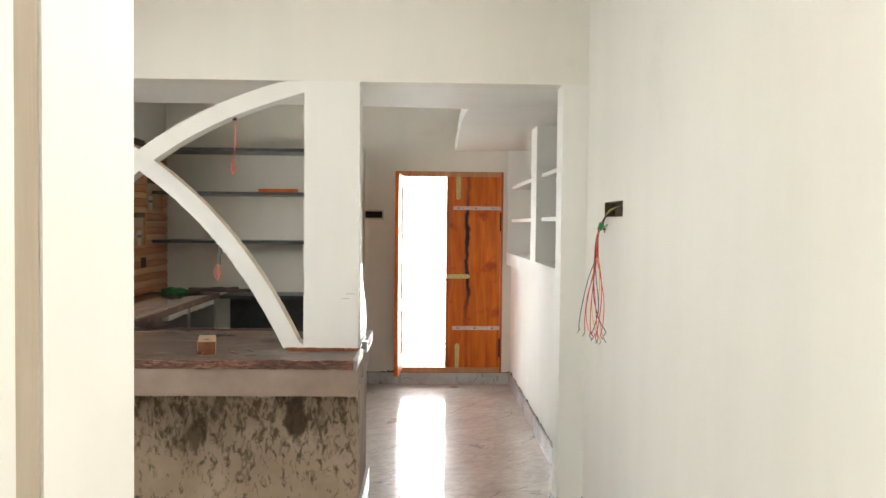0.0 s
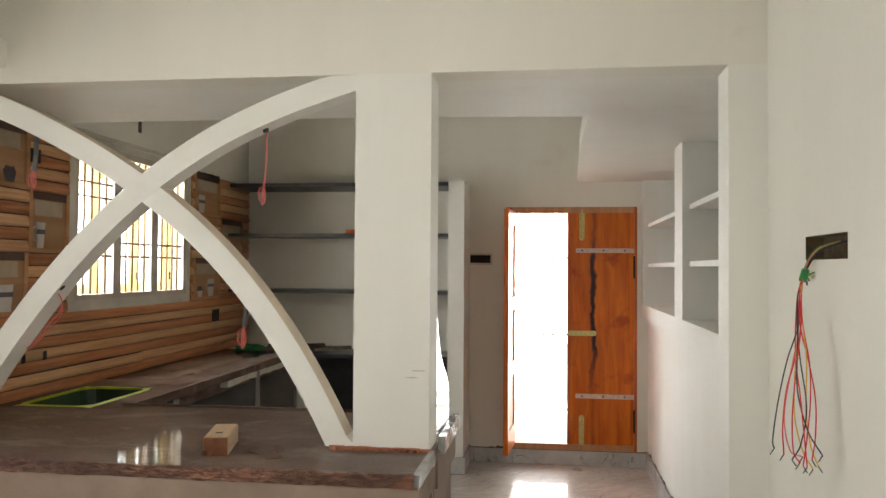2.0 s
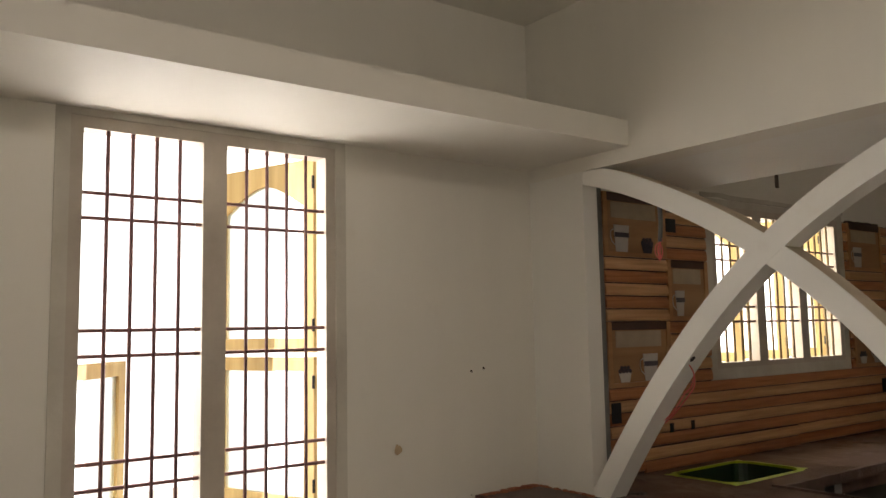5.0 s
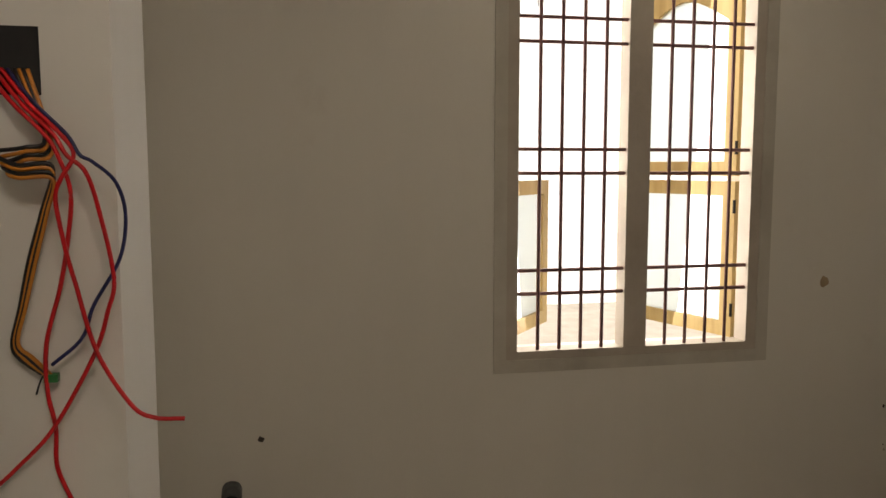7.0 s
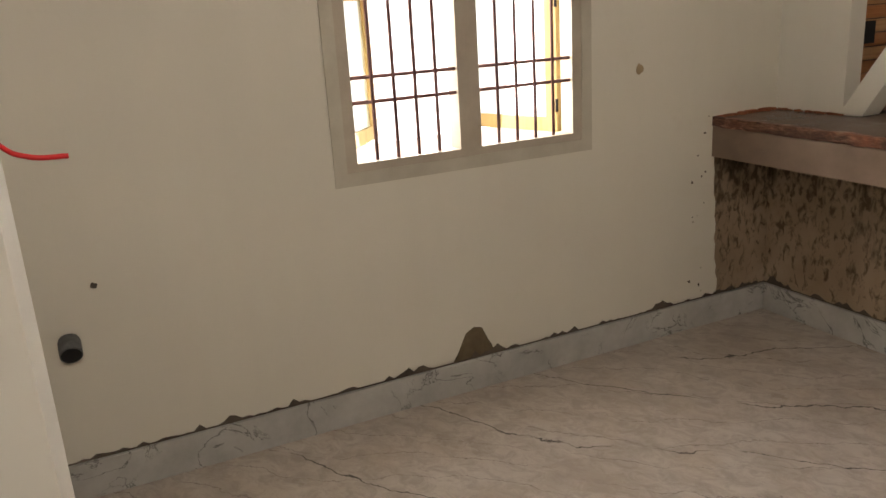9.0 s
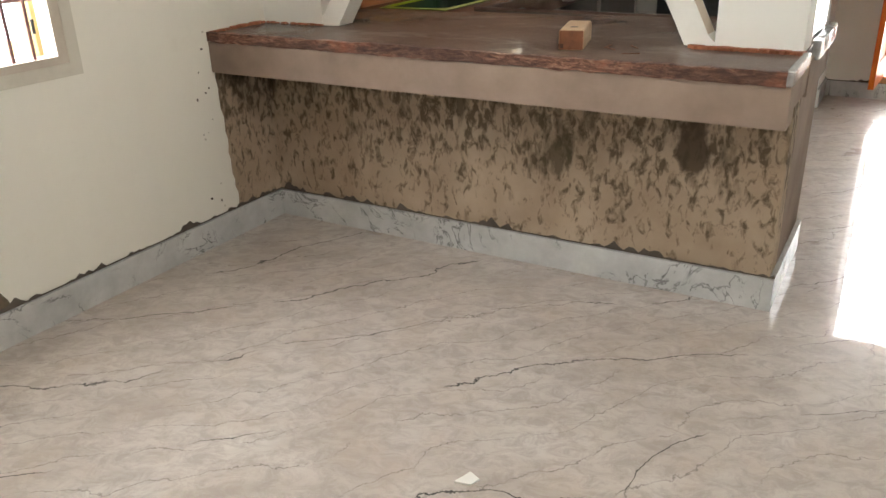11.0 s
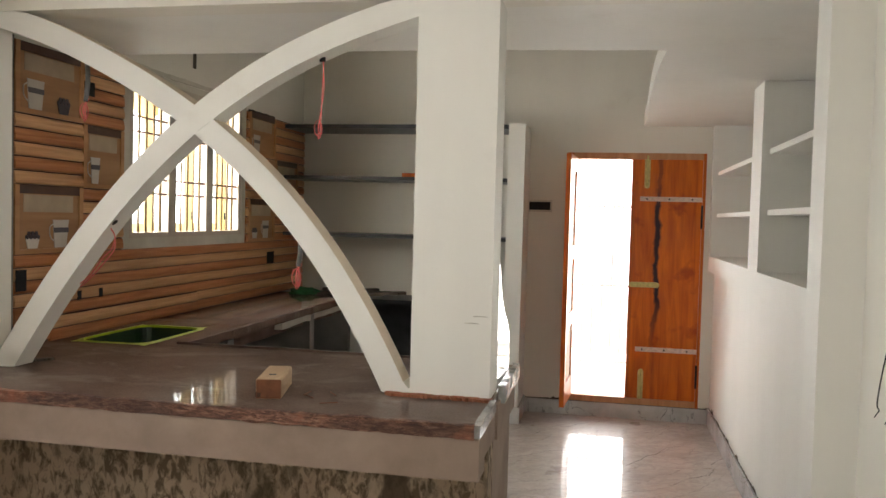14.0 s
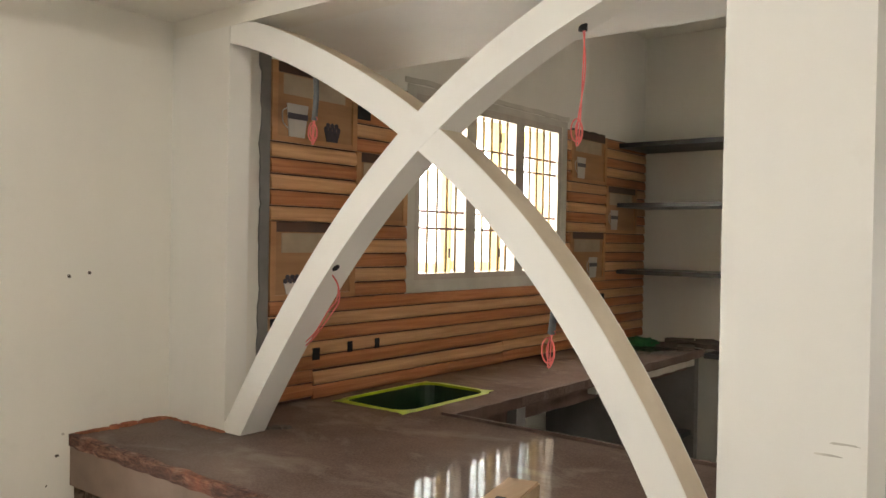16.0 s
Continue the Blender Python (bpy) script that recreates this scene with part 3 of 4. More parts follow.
block("head", (DX0 + fr, DX1 - 0.022, YB - 0.004, YB + 0.10, DZ1 - 0.048, DZ1), M_TEAK_EDGE, door, "pale worn timber head", 0.003)
block("threshold", (DX0 + fr, DX1 - 0.022, YB - 0.004, YB + 0.10, DZ0, DZ0 + 0.047), M_TEAK_EDGE, door, "pale worn timber threshold", 0.003)


def make_stained_teak():
    m = make_wood("stained_teak_leaf", (0.44, 0.072, 0.006), (0.78, 0.20, 0.014), 0.3)
    src = m.b.inputs["Base Color"].links[0].from_socket
    sep = m.node("ShaderNodeSeparateXYZ")
    m.link(m.pos, sep.inputs[0])
    ad = m.node("ShaderNodeMath")
    ad.operation = 'MULTIPLY_ADD'
    m.link(m.noise(3.0, 5), ad.inputs[0])
    ad.inputs[1].default_value = 0.16
    m.link(sep.outputs[0], ad.inputs[2])
    lo = m.node("ShaderNodeMapRange")
    lo.inputs[1].default_value, lo.inputs[2].default_value = 1.585, 1.68
    m.link(ad.outputs[0], lo.inputs[0])
    band = m.ramp(lo.outputs[0], [(0.25, 0.0), (0.4, 1.0), (0.6, 1.0), (0.75, 0.0)])
    zr = m.node("ShaderNodeMapRange")
    zr.inputs[1].default_value, zr.inputs[2].default_value = 0.2, 2.0
    m.link(sep.outputs[2], zr.inputs[0])
    gate = m.ramp(zr.outputs[0], [(0.2, 0.15), (0.42, 1.0), (0.82, 1.0), (0.92, 0.5)])
    col = m.mix(m.mix(1.0, band, gate, 'MULTIPLY'), src, (0.03, 0.012, 0.02))
    blot = m.ramp(m.noise(4.0, 4), [(0.60, 0.0), (0.70, 0.7)])
    m.color(m.mix(blot, col, (0.30, 0.03, 0.006)))
    return m.m


M_LEAF = make_stained_teak()
closed = block("door_leaf", (1.345, 1.872, YB + 0.012, YB + 0.045, DZ0 + 0.048, DZ1 - 0.048), M_LEAF, door, "closed orange teak leaf with a dark streak", 0.003)
for zc, xa, xb in ((1.733, 1.408, 1.884), (0.553, 1.408, 1.884)):
    block("strap", (xa, xb, YB + 0.002, YB + 0.012, zc - 0.018, zc + 0.018), M_STRAP, closed, "pale metal strap with screws", 0.002)
    for k in range(3):
        xx = xa + 0.05 + k * 0.17
        block("screw", (xx - 0.006, xx + 0.006, YB, YB + 0.003, zc - 0.006, zc + 0.006), M_BLACK, closed)
block("meeting_edge", (1.340, 1.366, YB + 0.004, YB + 0.014, DZ0 + 0.05, DZ1 - 0.05), M_TEAK, closed)


def pill(bm, x0, x1, z0, z1, y0, y1):
    """A plate with rounded ends, seen from the front."""
    pts, r = [], min(x1 - x0, z1 - z0) / 2
    tall = (z1 - z0) > (x1 - x0)
    for k in range(16):
        a = 2 * math.pi * k / 16
        c, s = math.cos(a), math.sin(a)
        cx, cz = (x0 + x1) / 2, (z0 + z1) / 2
        if tall:
            cz += (1 if s >= 0 else -1) * ((z1 - z0) / 2 - r)
        else:
            cx += (1 if c >= 0 else -1) * ((x1 - x0) / 2 - r)
        pts.append((cx + r * c, cz + r * s))
    prism(bm, pts, "y", y0, y1)


for zc in (1.94, 0.272):
    bm = bmesh.new()
    pill(bm, 1.434, 1.478, zc - 0.125, zc + 0.125, YB + 0.004, YB + 0.012)
    b = part("tower_bolt", bm, M_BRASS, closed, "brass tower bolt")
    bm = bmesh.new()
    tube(bm, [(1.456, YB - 0.004, zc - 0.11), (1.456, YB - 0.004, zc + 0.13)], 0.007, 8)
    tube(bm, [(1.456, YB - 0.004, zc + 0.02), (1.477, YB - 0.022, zc + 0.02)], 0.005, 6)
    part("rod", bm, M_BRASS, b)
bm = bmesh.new()
pill(bm, 1.34, 1.575, 1.04, 1.082, YB - 0.002, YB + 0.012)
part("hasp", bm, M_BRASS, closed, "brass hasp")
for zc in (1.60, 0.36):
    bm = bmesh.new()
    tube(bm, [(1.872, YB - 0.006, zc - 0.09), (1.872, YB - 0.006, zc + 0.09)], 0.008, 6)
    part("hinge", bm, M_BLACK, door)

leaf = base("door_leaf", (0, 0, 0), "teak leaf standing open")
L0, L1, LW = DZ0 + 0.048, DZ1 - 0.048, 0.48
bm = bmesh.new()
box(bm, -0.018, 0.018, -0.075, 0, L0, L1)
box(bm, -0.018, 0.018, -LW, -LW + 0.075, L0, L1)
rails = [L0, L0 + 0.17, L0 + 0.58, L0 + 0.68, L0 + 1.09, L0 + 1.19, L1 - 0.11, L1]
for a, b in ((0, 1), (2, 3), (4, 5), (6, 7)):
    box(bm, -0.018, 0.018, -LW + 0.075, -0.075, rails[a], rails[b])
part("leaf_frame", bm, M_TEAK, None, "", 0.003).parent = leaf
for a, b in ((1, 2), (3, 4), (5, 6)):
    bm = bmesh.new()
    box(bm, -0.008, 0.008, -LW + 0.07, -0.07, rails[a] - 0.005, rails[b] + 0.005)
    part("panel", bm, M_TEAK_EDGE).parent = leaf
leaf.matrix_world = pose(0.905, YB - 0.02, 0, 0, 0, -4)
leaf.parent = door
leaf.matrix_parent_inverse = door.matrix_world.inverted()

# ---- niche shelves in the passage ----
niche = base("niche_shelves", (1.92, 6.6, 1.2), "white plastered built-in niche with empty shelves", "shelves")
NX, NB = 1.93, XH + 0.329
block("sill", (NX, NB, 5.052, 8.60, 1.188, 1.305), M_TRIM, niche, "", 0.004)
block("divider", (NX, NB, 6.58, 6.86, 1.305, ZS - 0.001), M_TRIM, niche, "", 0.004)
block("end_post", (NX, NB, 8.53, 8.60, 1.305, ZS - 0.001), M_TRIM, niche, "", 0.004)
for ya, yb in ((5.052, 6.58), (6.86, 8.53)):
    for z in (1.60, 1.915):
        block("shelf", (NX + 0.04, NB, ya, yb, z, z + 0.028), M_TRIM, niche, "", 0.003)

# ---- kitchen shelves on the end wall ----
rack = base("slate_shelves", (-0.45, 8.42, 0.9), "dark slate shelves fixed across the kitchen end wall", "shelves")
for z, t in ((2.255, 0.03), (1.852, 0.028), (1.402, 0.028), (0.895, 0.03)):
    block("shelf", (XK + 0.002 if z > 1 else -0.76, 0.414, 8.20, YB - 0.001, z - t, z), M_SLATE, rack, "", 0.003)
# Slate-coloured sheet that paints the shade on the end wall below the shelves.
block("shade_sheet", (-0.76, 0.414, YB - 0.02, YB - 0.001, 0, 0.84), M_SLATE, rack, "dark sheet painting the shade on the wall below the shelves")
bm = bmesh.new()
box(bm, -0.42, -0.06, 8.26, 8.34, 1.853, 1.885)
tagged(part("timber_offcut", bm, M_TEAK, None, "", 0.002), "orange-brown timber offcut lying on a slate shelf", "timber")
bm = bmesh.new()
for k in range(9):
    box(bm, -1.2 + 0.9 * random.random(), -0.9 + 0.9 * random.random() * 0.5, 8.3, 8.32 + 0.1 * random.random(), 0.921, 0.93 + 0.02 * random.random(), Euler((0, 0, random.random() * 6)).to_matrix())
tagged(part("plaster_rubble", bm, M_WASTE), "dark bits of plaster rubble along the counter back", "rubble", "", "stuff")

# ---- skirting with chipped plaster above it ----


def skirting(name, p, q, out, h=0.125, chips=True, seed=1.0):
    """A marble strip from p to q (x, y) at the floor, standing off by out (x, y)."""
    p, q, o = Vector((*p, 0)), Vector((*q, 0)), Vector((*out, 0))
    sk = base(name, ((p.x + q.x) / 2, (p.y + q.y) / 2, 0), "polished grey veined marble skirting with chipped plaster above", "skirting", "", "structure")
    bm = bmesh.new()
    t = o * 0.018
    lo = [p, q, q + t, p + t]
    a = [bm.verts.new(v) for v in lo]
    b = [bm.verts.new(v + Vector((0, 0, h))) for v in lo]
    bm.faces.new(a), bm.faces.new(b[::-1])
    for i in range(4):
        bm.faces.new((a[i], a[(i + 1) % 4], b[(i + 1) % 4], b[i]))
    part("strip", bm, M_MARBLE_STRIP, sk, "", 0.002, 1)
    if chips:
        bm = bmesh.new()
        n = int((q - p).length / 0.02)
        low, high = [], []
        for i in range(n + 1):
            c = p.lerp(q, i / n) + o * 0.0035
            s = noise.noise(Vector((c.x * 6 + seed, c.y * 6, seed)))
            s2 = noise.noise(Vector((c.x * 28, c.y * 28 + seed, 3)))
            hh = 0.006 + max(0, 0.05 * s + 0.04 * s2)
            low.append(bm.verts.new(c + Vector((0, 0, h - 0.002))))
            high.append(bm.verts.new(c + Vector((0, 0, h + hh))))
        for i in range(n):
            bm.faces.new((low[i], low[i + 1], high[i + 1], high[i]))
        part("chipped_plaster", bm, M_WASTE, sk, "dark chipped plaster line")
    return sk


def make_strip():
    m = Mat("skirting_marble", 0.22)
    col = m.ramp(m.noise(5.0, 8, 0.65), [(0.3, (0.40, 0.40, 0.395)), (0.7, (0.60, 0.60, 0.59))])
    v = m.ramp(m.noise(3.4, 8, 0.62, None, 1.3), [(0.488, 0.0), (0.5, 0.85), (0.512, 0.0)])
    g = m.ramp(m.noise(4.0, 2), [(0.45, 0.0), (0.55, 1.0)])
    m.color(m.mix(m.mix(1.0, v, g, 'MULTIPLY'), col, (0.09, 0.085, 0.085)))
    return m.m


M_MARBLE_STRIP = make_strip()
skirting("skirting_west", (XL, 1.66), (XL, 4.87), (1, 0), seed=2)
skirting("skirting_counter", (XL, 4.87), (0.804, 4.87), (0, -1), seed=5)
skirting("skirting_counter_end", (0.786, 4.855), (0.786, 5.52), (1, 0), chips=False)
skirting("skirting_east", (XR, -2.4), (XR, YF), (-1, 0), seed=7)
skirting("skirting_pillar", (1.822, YF), (XR, YF), (0, -1), seed=9)
skirting("skirting_pillar_side", (1.822, YF - 0.018), (1.822, 5.05), (-1, 0), chips=False)
skirting("skirting_hall", (XH, 5.05), (XH, YB), (-1, 0), seed=11)
skirting("skirting_north", (0.54, YB), (XH, YB), (0, -1), 0.112, seed=13)
skirting("skirting_fin", (0.415, 8.2), (0.54, 8.2), (0, -1), chips=False)
skirting("skirting_fin_side", (0.54, 8.182), (0.54, YB), (1, 0), chips=False)

# ---- outside ----
M_SUN = make_cement("sunlit_ground", (0.52, 0.49, 0.43), (0.66, 0.63, 0.57))
bm = bmesh.new()
bmesh.ops.create_grid(bm, x_segments=2, y_segments=2, size=400)
for v in bm.verts:
    v.co.z = -0.25
tagged(part("ground", bm, M_SUN), "pale sunlit bare ground around the house", "ground", "", "structure")
M_GLOW = bpy.data.materials.new("hazy_daylight")
M_GLOW.use_nodes = True
gt = M_GLOW.node_tree
em = gt.nodes.new("ShaderNodeEmission")
em.inputs[0].default_value, em.inputs[1].default_value = (0.92, 0.97, 1.0, 1), 3.8
gt.links.new(em.outputs[0], gt.nodes["Material Output"].inputs[0])
bm = bmesh.new()
box(bm, -9.05, -9.0, -8, 22, -0.25, 12)
tagged(part("backdrop_west", bm, M_GLOW), "white hazy daylight beyond the windows", "backdrop", "", "structure")
bm = bmesh.new()
box(bm, -9, 14, 22, 22.05, -0.25, 12)
M_GLOW_NORTH = M_GLOW.copy()
M_GLOW_NORTH.node_tree.nodes["Emission"].inputs[1].default_value = 3.2
tagged(part("backdrop_north", bm, M_GLOW_NORTH), "white hazy daylight beyond the back door", "backdrop", "", "structure")
block("porch", (-0.6, 3.0, YB + T, 10.6, -0.25, 0.06), M_SUN)
tagged(bpy.data.objects["porch"], "pale cement porch slab behind the house", "porch", "", "structure")
gate = base("iron_gate", (1.2, 10.5, 0.06), "tall iron bar gate behind the house, paled by painted glare", "gate")
# Iron colour is lightened to stand for daylight glare over the bars.
M_GATE = plain("glare_pale_gate_iron", (0.48, 0.44, 0.42), 0.5, 0.2)
for k in range(30):
    bm = bmesh.new()
    x = -0.2 + 0.095 * k
    tube(bm, [(x, 10.5, 0.10), (x, 10.5, 2.6)], 0.009, 6)
    part("bar", bm, M_GATE, gate)
for z in (0.12, 0.9, 1.7, 2.58):
    block("rail", (-0.25, 2.6, 10.49, 10.51, z - 0.012, z + 0.012), M_GATE, gate)

# ---- sink ----
def rounded(x0, x1, y0, y1, r, n=5):
    pts = []
    for cx, cy, a0 in ((x1 - r, y1 - r, 0), (x0 + r, y1 - r, 90), (x0 + r, y0 + r, 180), (x1 - r, y0 + r, 270)):
        for k in range(n + 1):
            a = radians(a0 + 90 * k / n)
            pts.append((cx + r * math.cos(a), cy + r * math.sin(a)))
    return pts


M_LIME = plain("lime_green_paint", (0.42, 0.55, 0.015), 0.5, 0, 18, 0.35)
M_BASIN = plain("dark_green_basin", (0.006, 0.03, 0.008), 0.4, 0, 14, 0.4)
sink = base("sink_opening", (-1.07, 5.78, 0.7), "dark sink cut-out ringed with lime green paint", "sink")
inner = rounded(-1.28, -0.93, 5.53, 6.09, 0.075)
bm = bmesh.new()
outer = []
for i, (x, y) in enumerate(inner):
    c = Vector((-1.105, 5.81))
    d = (Vector((x, y)) - c)
    wob = 0.034 + 0.024 * noise.noise(Vector((x * 9, y * 9, 1))) + (0.035 if i % 6 == 3 else 0)
    outer.append(Vector((x, y)) + d.normalized() * wob)
lo = [bm.verts.new((x, y, 0.9245)) for x, y in inner]
hi = [bm.verts.new((v.x, v.y, 0.9225)) for v in outer]
dn = [bm.verts.new((x, y, 0.912)) for x, y in inner]
n = len(inner)
for i in range(n):
    j = (i + 1) % n
    bm.faces.new((lo[i], lo[j], hi[j], hi[i]))
    bm.faces.new((dn[i], dn[j], lo[j], lo[i]))
part("painted_rim", bm, M_LIME, sink, "lime green painted rim")
bm = bmesh.new()
tp = [bm.verts.new((x, y, 0.914)) for x, y in inner]
bt = [bm.verts.new((-1.105 + (x + 1.105) * 0.86, 5.81 + (y - 5.81) * 0.9, 0.69)) for x, y in inner]
for i in range(n):
    bm.faces.new((tp[i], tp[(i + 1) % n], bt[(i + 1) % n], bt[i]))
bm.faces.new(bt)
part("basin", bm, M_BASIN, sink, "dark green basin")

# ---- loose things on the counters ----
blk = base("wood_block", (0.035, 4.80, 0.921), "sawn wooden block with a notch lying on the worktop", "wood block")
turn = pose(0.035, 4.80, 0, 0, 0, 14)


def turned(name, dims, mat, label="", bevel=0.003):
    bm = bmesh.new()
    box(bm, *dims)
    bmesh.ops.transform(bm, matrix=turn, verts=bm.verts)
    return part(name, bm, mat, blk, label, bevel)


turned("body", (-0.043, 0.043, -0.120, 0.125, 0.9205, 0.988), M_BLOCK, "", 0.004)
turned("end_face", (-0.041, 0.041, -0.1225, -0.118, 0.9225, 0.986), M_BLOCK_END, "dark reddish sawn end", 0.001)
turned("notch", (-0.012, 0.012, -0.05, -0.032, 0.9865, 0.9887), M_BLACK, "", 0)
turned("waney_corner", (-0.0445, -0.020, -0.1235, -0.110, 0.9215, 0.948), M_BLOCK_DARK, "dark barky corner", 0.006)

M_CLOTH = plain("green_cloth", (0.02, 0.17, 0.055), 0.8, 0, 30, 0.4, 0.3)
bm = bmesh.new()
bmesh.ops.create_icosphere(bm, subdivisions=4, radius=1.0)
for v in bm.verts:
    nn = noise.noise(v.co * 2.2) * 0.45 + noise.noise(v.co * 5.0) * 0.2
    v.co *= 1 + nn
    v.co = Vector((-1.15 + v.co.x * 0.105, 8.10 + v.co.y * 0.075, max(0.921, 0.935 + v.co.z * 0.038)))
for fc in bm.faces:
    fc.smooth = True
tagged(part("cloth", bm, M_CLOTH), "crumpled green cloth lying on the worktop corner", "cloth")

M_PUTTYRED = plain("orange_red_mortar", (0.42, 0.15, 0.07), 0.85, 0, 25, 0.45, 0.5)


def crumbs(name, x0, x1, y0, y1, z, n, size, mat, label, parent=None):
    """A ragged line of mortar left along an edge."""
    bm = bmesh.new()
    for k in range(n):
        t = (k + random.random()) / n
        s = size * (0.5 + random.random())
        c = Vector((x0 + (x1 - x0) * t, y0 + (y1 - y0) * t, z))
        box(bm, c.x - s * 1.4, c.x + s * 1.4, c.y - s, c.y + s, c.z - 0.001, c.z + s * 0.8, Euler((0, 0, random.random() * 3)).to_matrix())
    ob = part(name, bm, mat, parent, "", 0.0008, 1)
    return tagged(ob, label, "mortar", "", "stuff")


crumbs("mortar_line", 0.43, 0.79, YF - 0.008, YF - 0.008, 0.921, 52, 0.0095, M_PUTTYRED, "orange-red mortar squeezed out at the pillar foot")
crumbs("mortar_line", -1.5, -1.16, YF - 0.004, YF - 0.004, 0.921, 22, 0.006, M_PUTTYRED, "dark reddish mortar at the pilaster foot")
crumbs("mortar_line", -1.493, -1.493, 4.54, 4.87, 0.921, 22, 0.010, M_PUTTYRED, "reddish mortar along the wall at the worktop end")
crumbs("mortar_line", -1.15, -1.05, 4.95, 5.08, 0.921, 14, 0.008, M_WASTE, "dark mortar at the arch foot")
bm = bmesh.new()
for k in range(5):
    x, y = -0.05 + 0.35 * random.random(), 4.62 + 0.2 * random.random()
    box(bm, x, x + 0.06, y, y + 0.004, 0.921, 0.9235, Euler((0, 0, random.random() * 3)).to_matrix())
tagged(part("wood_splinter", bm, M_BLOCK_END), "brown wood splinters beside the block", "splinters", "", "stuff")
bm = bmesh.new()
prism(bm, [(0.25, 3.49), (0.295, 3.50), (0.305, 3.53), (0.27, 3.545)], "z", 0.001, 0.006)
tagged(part("plaster_chip", bm, M_TRIM), "small white plaster chip lying on the marble floor", "chip")

# ---- cables ----


def cable(name, pts, r, mat, parent, steps=8):
    bm = bmesh.new()
    tube(bm, spline(pts, steps), r, 6)
    return part(name, bm, mat, parent)


def loop_points(c, w, h, turns, tilt):
    """Points of a hanging coil round c."""
    out = []
    for k in range(int(10 * turns) + 1):
        a = 2 * math.pi * k / 10
        g = 1 - 0.12 * math.sin(a * 0.37)
        out.append((c[0] + w * g * math.sin(a) * math.cos(tilt), c[1] + w * g * math.sin(a) * math.sin(tilt), c[2] - h * g * (math.cos(a)) + 0.006 * k / 10))
    return out


def drop_cable(at, drop, coil, conduit, label):
    th = base("hanging_cable", at, label, "cable", "hanging cables")
    x, y, z = at
    if conduit:
        bm = bmesh.new()
        pts = spline([(x, y, z), (x + 0.004, y, z - conduit * 0.5), (x - 0.004, y, z - conduit)], 14)
        tube(bm, pts, [0.0085 + (0.0018 if k % 2 else 0) for k in range(len(pts))], 8)
        part("conduit", bm, M_CONDUIT, th, "ribbed grey conduit")
        z -= conduit - 0.01
    else:
        bm = bmesh.new()
        tube(bm, [(x, y, z + 0.008), (x, y, z - 0.018)], 0.011, 8)
        part("conduit_end", bm, M_BLACK, th)
    for k in range(2):
        e = 0.006 * k
        pts = [(x + e, y, z), (x + 0.006 - e, y + 0.004, z - drop * 0.5), (x - 0.008 + e, y, z - drop)]
        pts += loop_points((x - 0.012 + e, y, z - drop - coil), coil * 0.48, coil * (1 - 0.25 * k), 1.15, 0.4 + k * 1.1)
        cable("wire", pts, 0.0019, M_PINK, th, 4)
    return th


drop_cable((0.137, 4.94, 2.112), 0.228, 0.032, 0, "pink wire coil hanging from the arch")
drop_cable((-0.832, 4.965, 2.118), 0.015, 0.034, 0.16, "grey conduit with pink wire under the arch")
drop_cable((0.054, 4.965, 1.49), 0.018, 0.037, 0.138, "grey conduit with pink wire below the arch")
th = base("hanging_cable", (-0.69, 4.91, 1.45), "pink wires looping out of a hole in the arch", "cable", "hanging cables")
for e in (0.0, 0.012):
    cable("wire", [(-0.688, 4.908, 1.478), (-0.685, 4.935, 1.44), (-0.70 - e, 4.955, 1.39), (-0.735 - e, 4.955, 1.345 + e), (-0.80, 4.952, 1.275 + e), (-0.842, 4.95, 1.24 + e)], 0.0024, M_PINK, th)
bm = bmesh.new()
slope = float(np.polyval(np.polyder(RISE), -0.70))
under = Vector((slope, 0, -1)).normalized()
mid = Vector((-0.70, 4.908, float(np.polyval(RISE, -0.70)))) + under * 0.0428
tube(bm, [mid - under * 0.01, mid + under * 0.0012], 0.013, 14)
part("hole", bm, M_BLACK, th)

# wires from the switch box in the east wall
swb = base("switch_box", (XR, 4.31, 1.66), "open flush switch box with a fan of coloured wires", "switch box")
bm = bmesh.new()
for b in ((XR + 0.05, XR + 0.052, BY0, BY1, BZ0, BZ1), (XR + 0.001, XR + 0.05, BY0, BY0 + 0.002, BZ0, BZ1), (XR + 0.001, XR + 0.05, BY1 - 0.002, BY1, BZ0, BZ1), (XR + 0.001, XR + 0.05, BY0, BY1, BZ0, BZ0 + 0.002), (XR + 0.001, XR + 0.05, BY0, BY1, BZ1 - 0.002, BZ1)):
    box(bm, *b)
part("box", bm, plain("rusty_box", (0.16, 0.11, 0.06), 0.7, 0.3, 30, 0.5), swb)
fan = [(1.782, 1.10, -0.090, M_DARKWIRE), (1.806, 1.085, -0.052, M_RED), (1.822, 1.075, 0.012, M_DARKWIRE), (1.838, 1.07, -0.035, M_RED), (1.848, 1.06, 0.040, M_RED), (1.862, 1.055, -0.012, M_RED),
       (1.876, 1.05, -0.028, M_YELLOW), (1.884, 1.062, 0.022, M_YELLOW), (1.892, 1.09, -0.020, M_DARKWIRE), (1.870, 1.075, 0.052, M_RED), (1.852, 1.08, -0.060, M_PINK)]
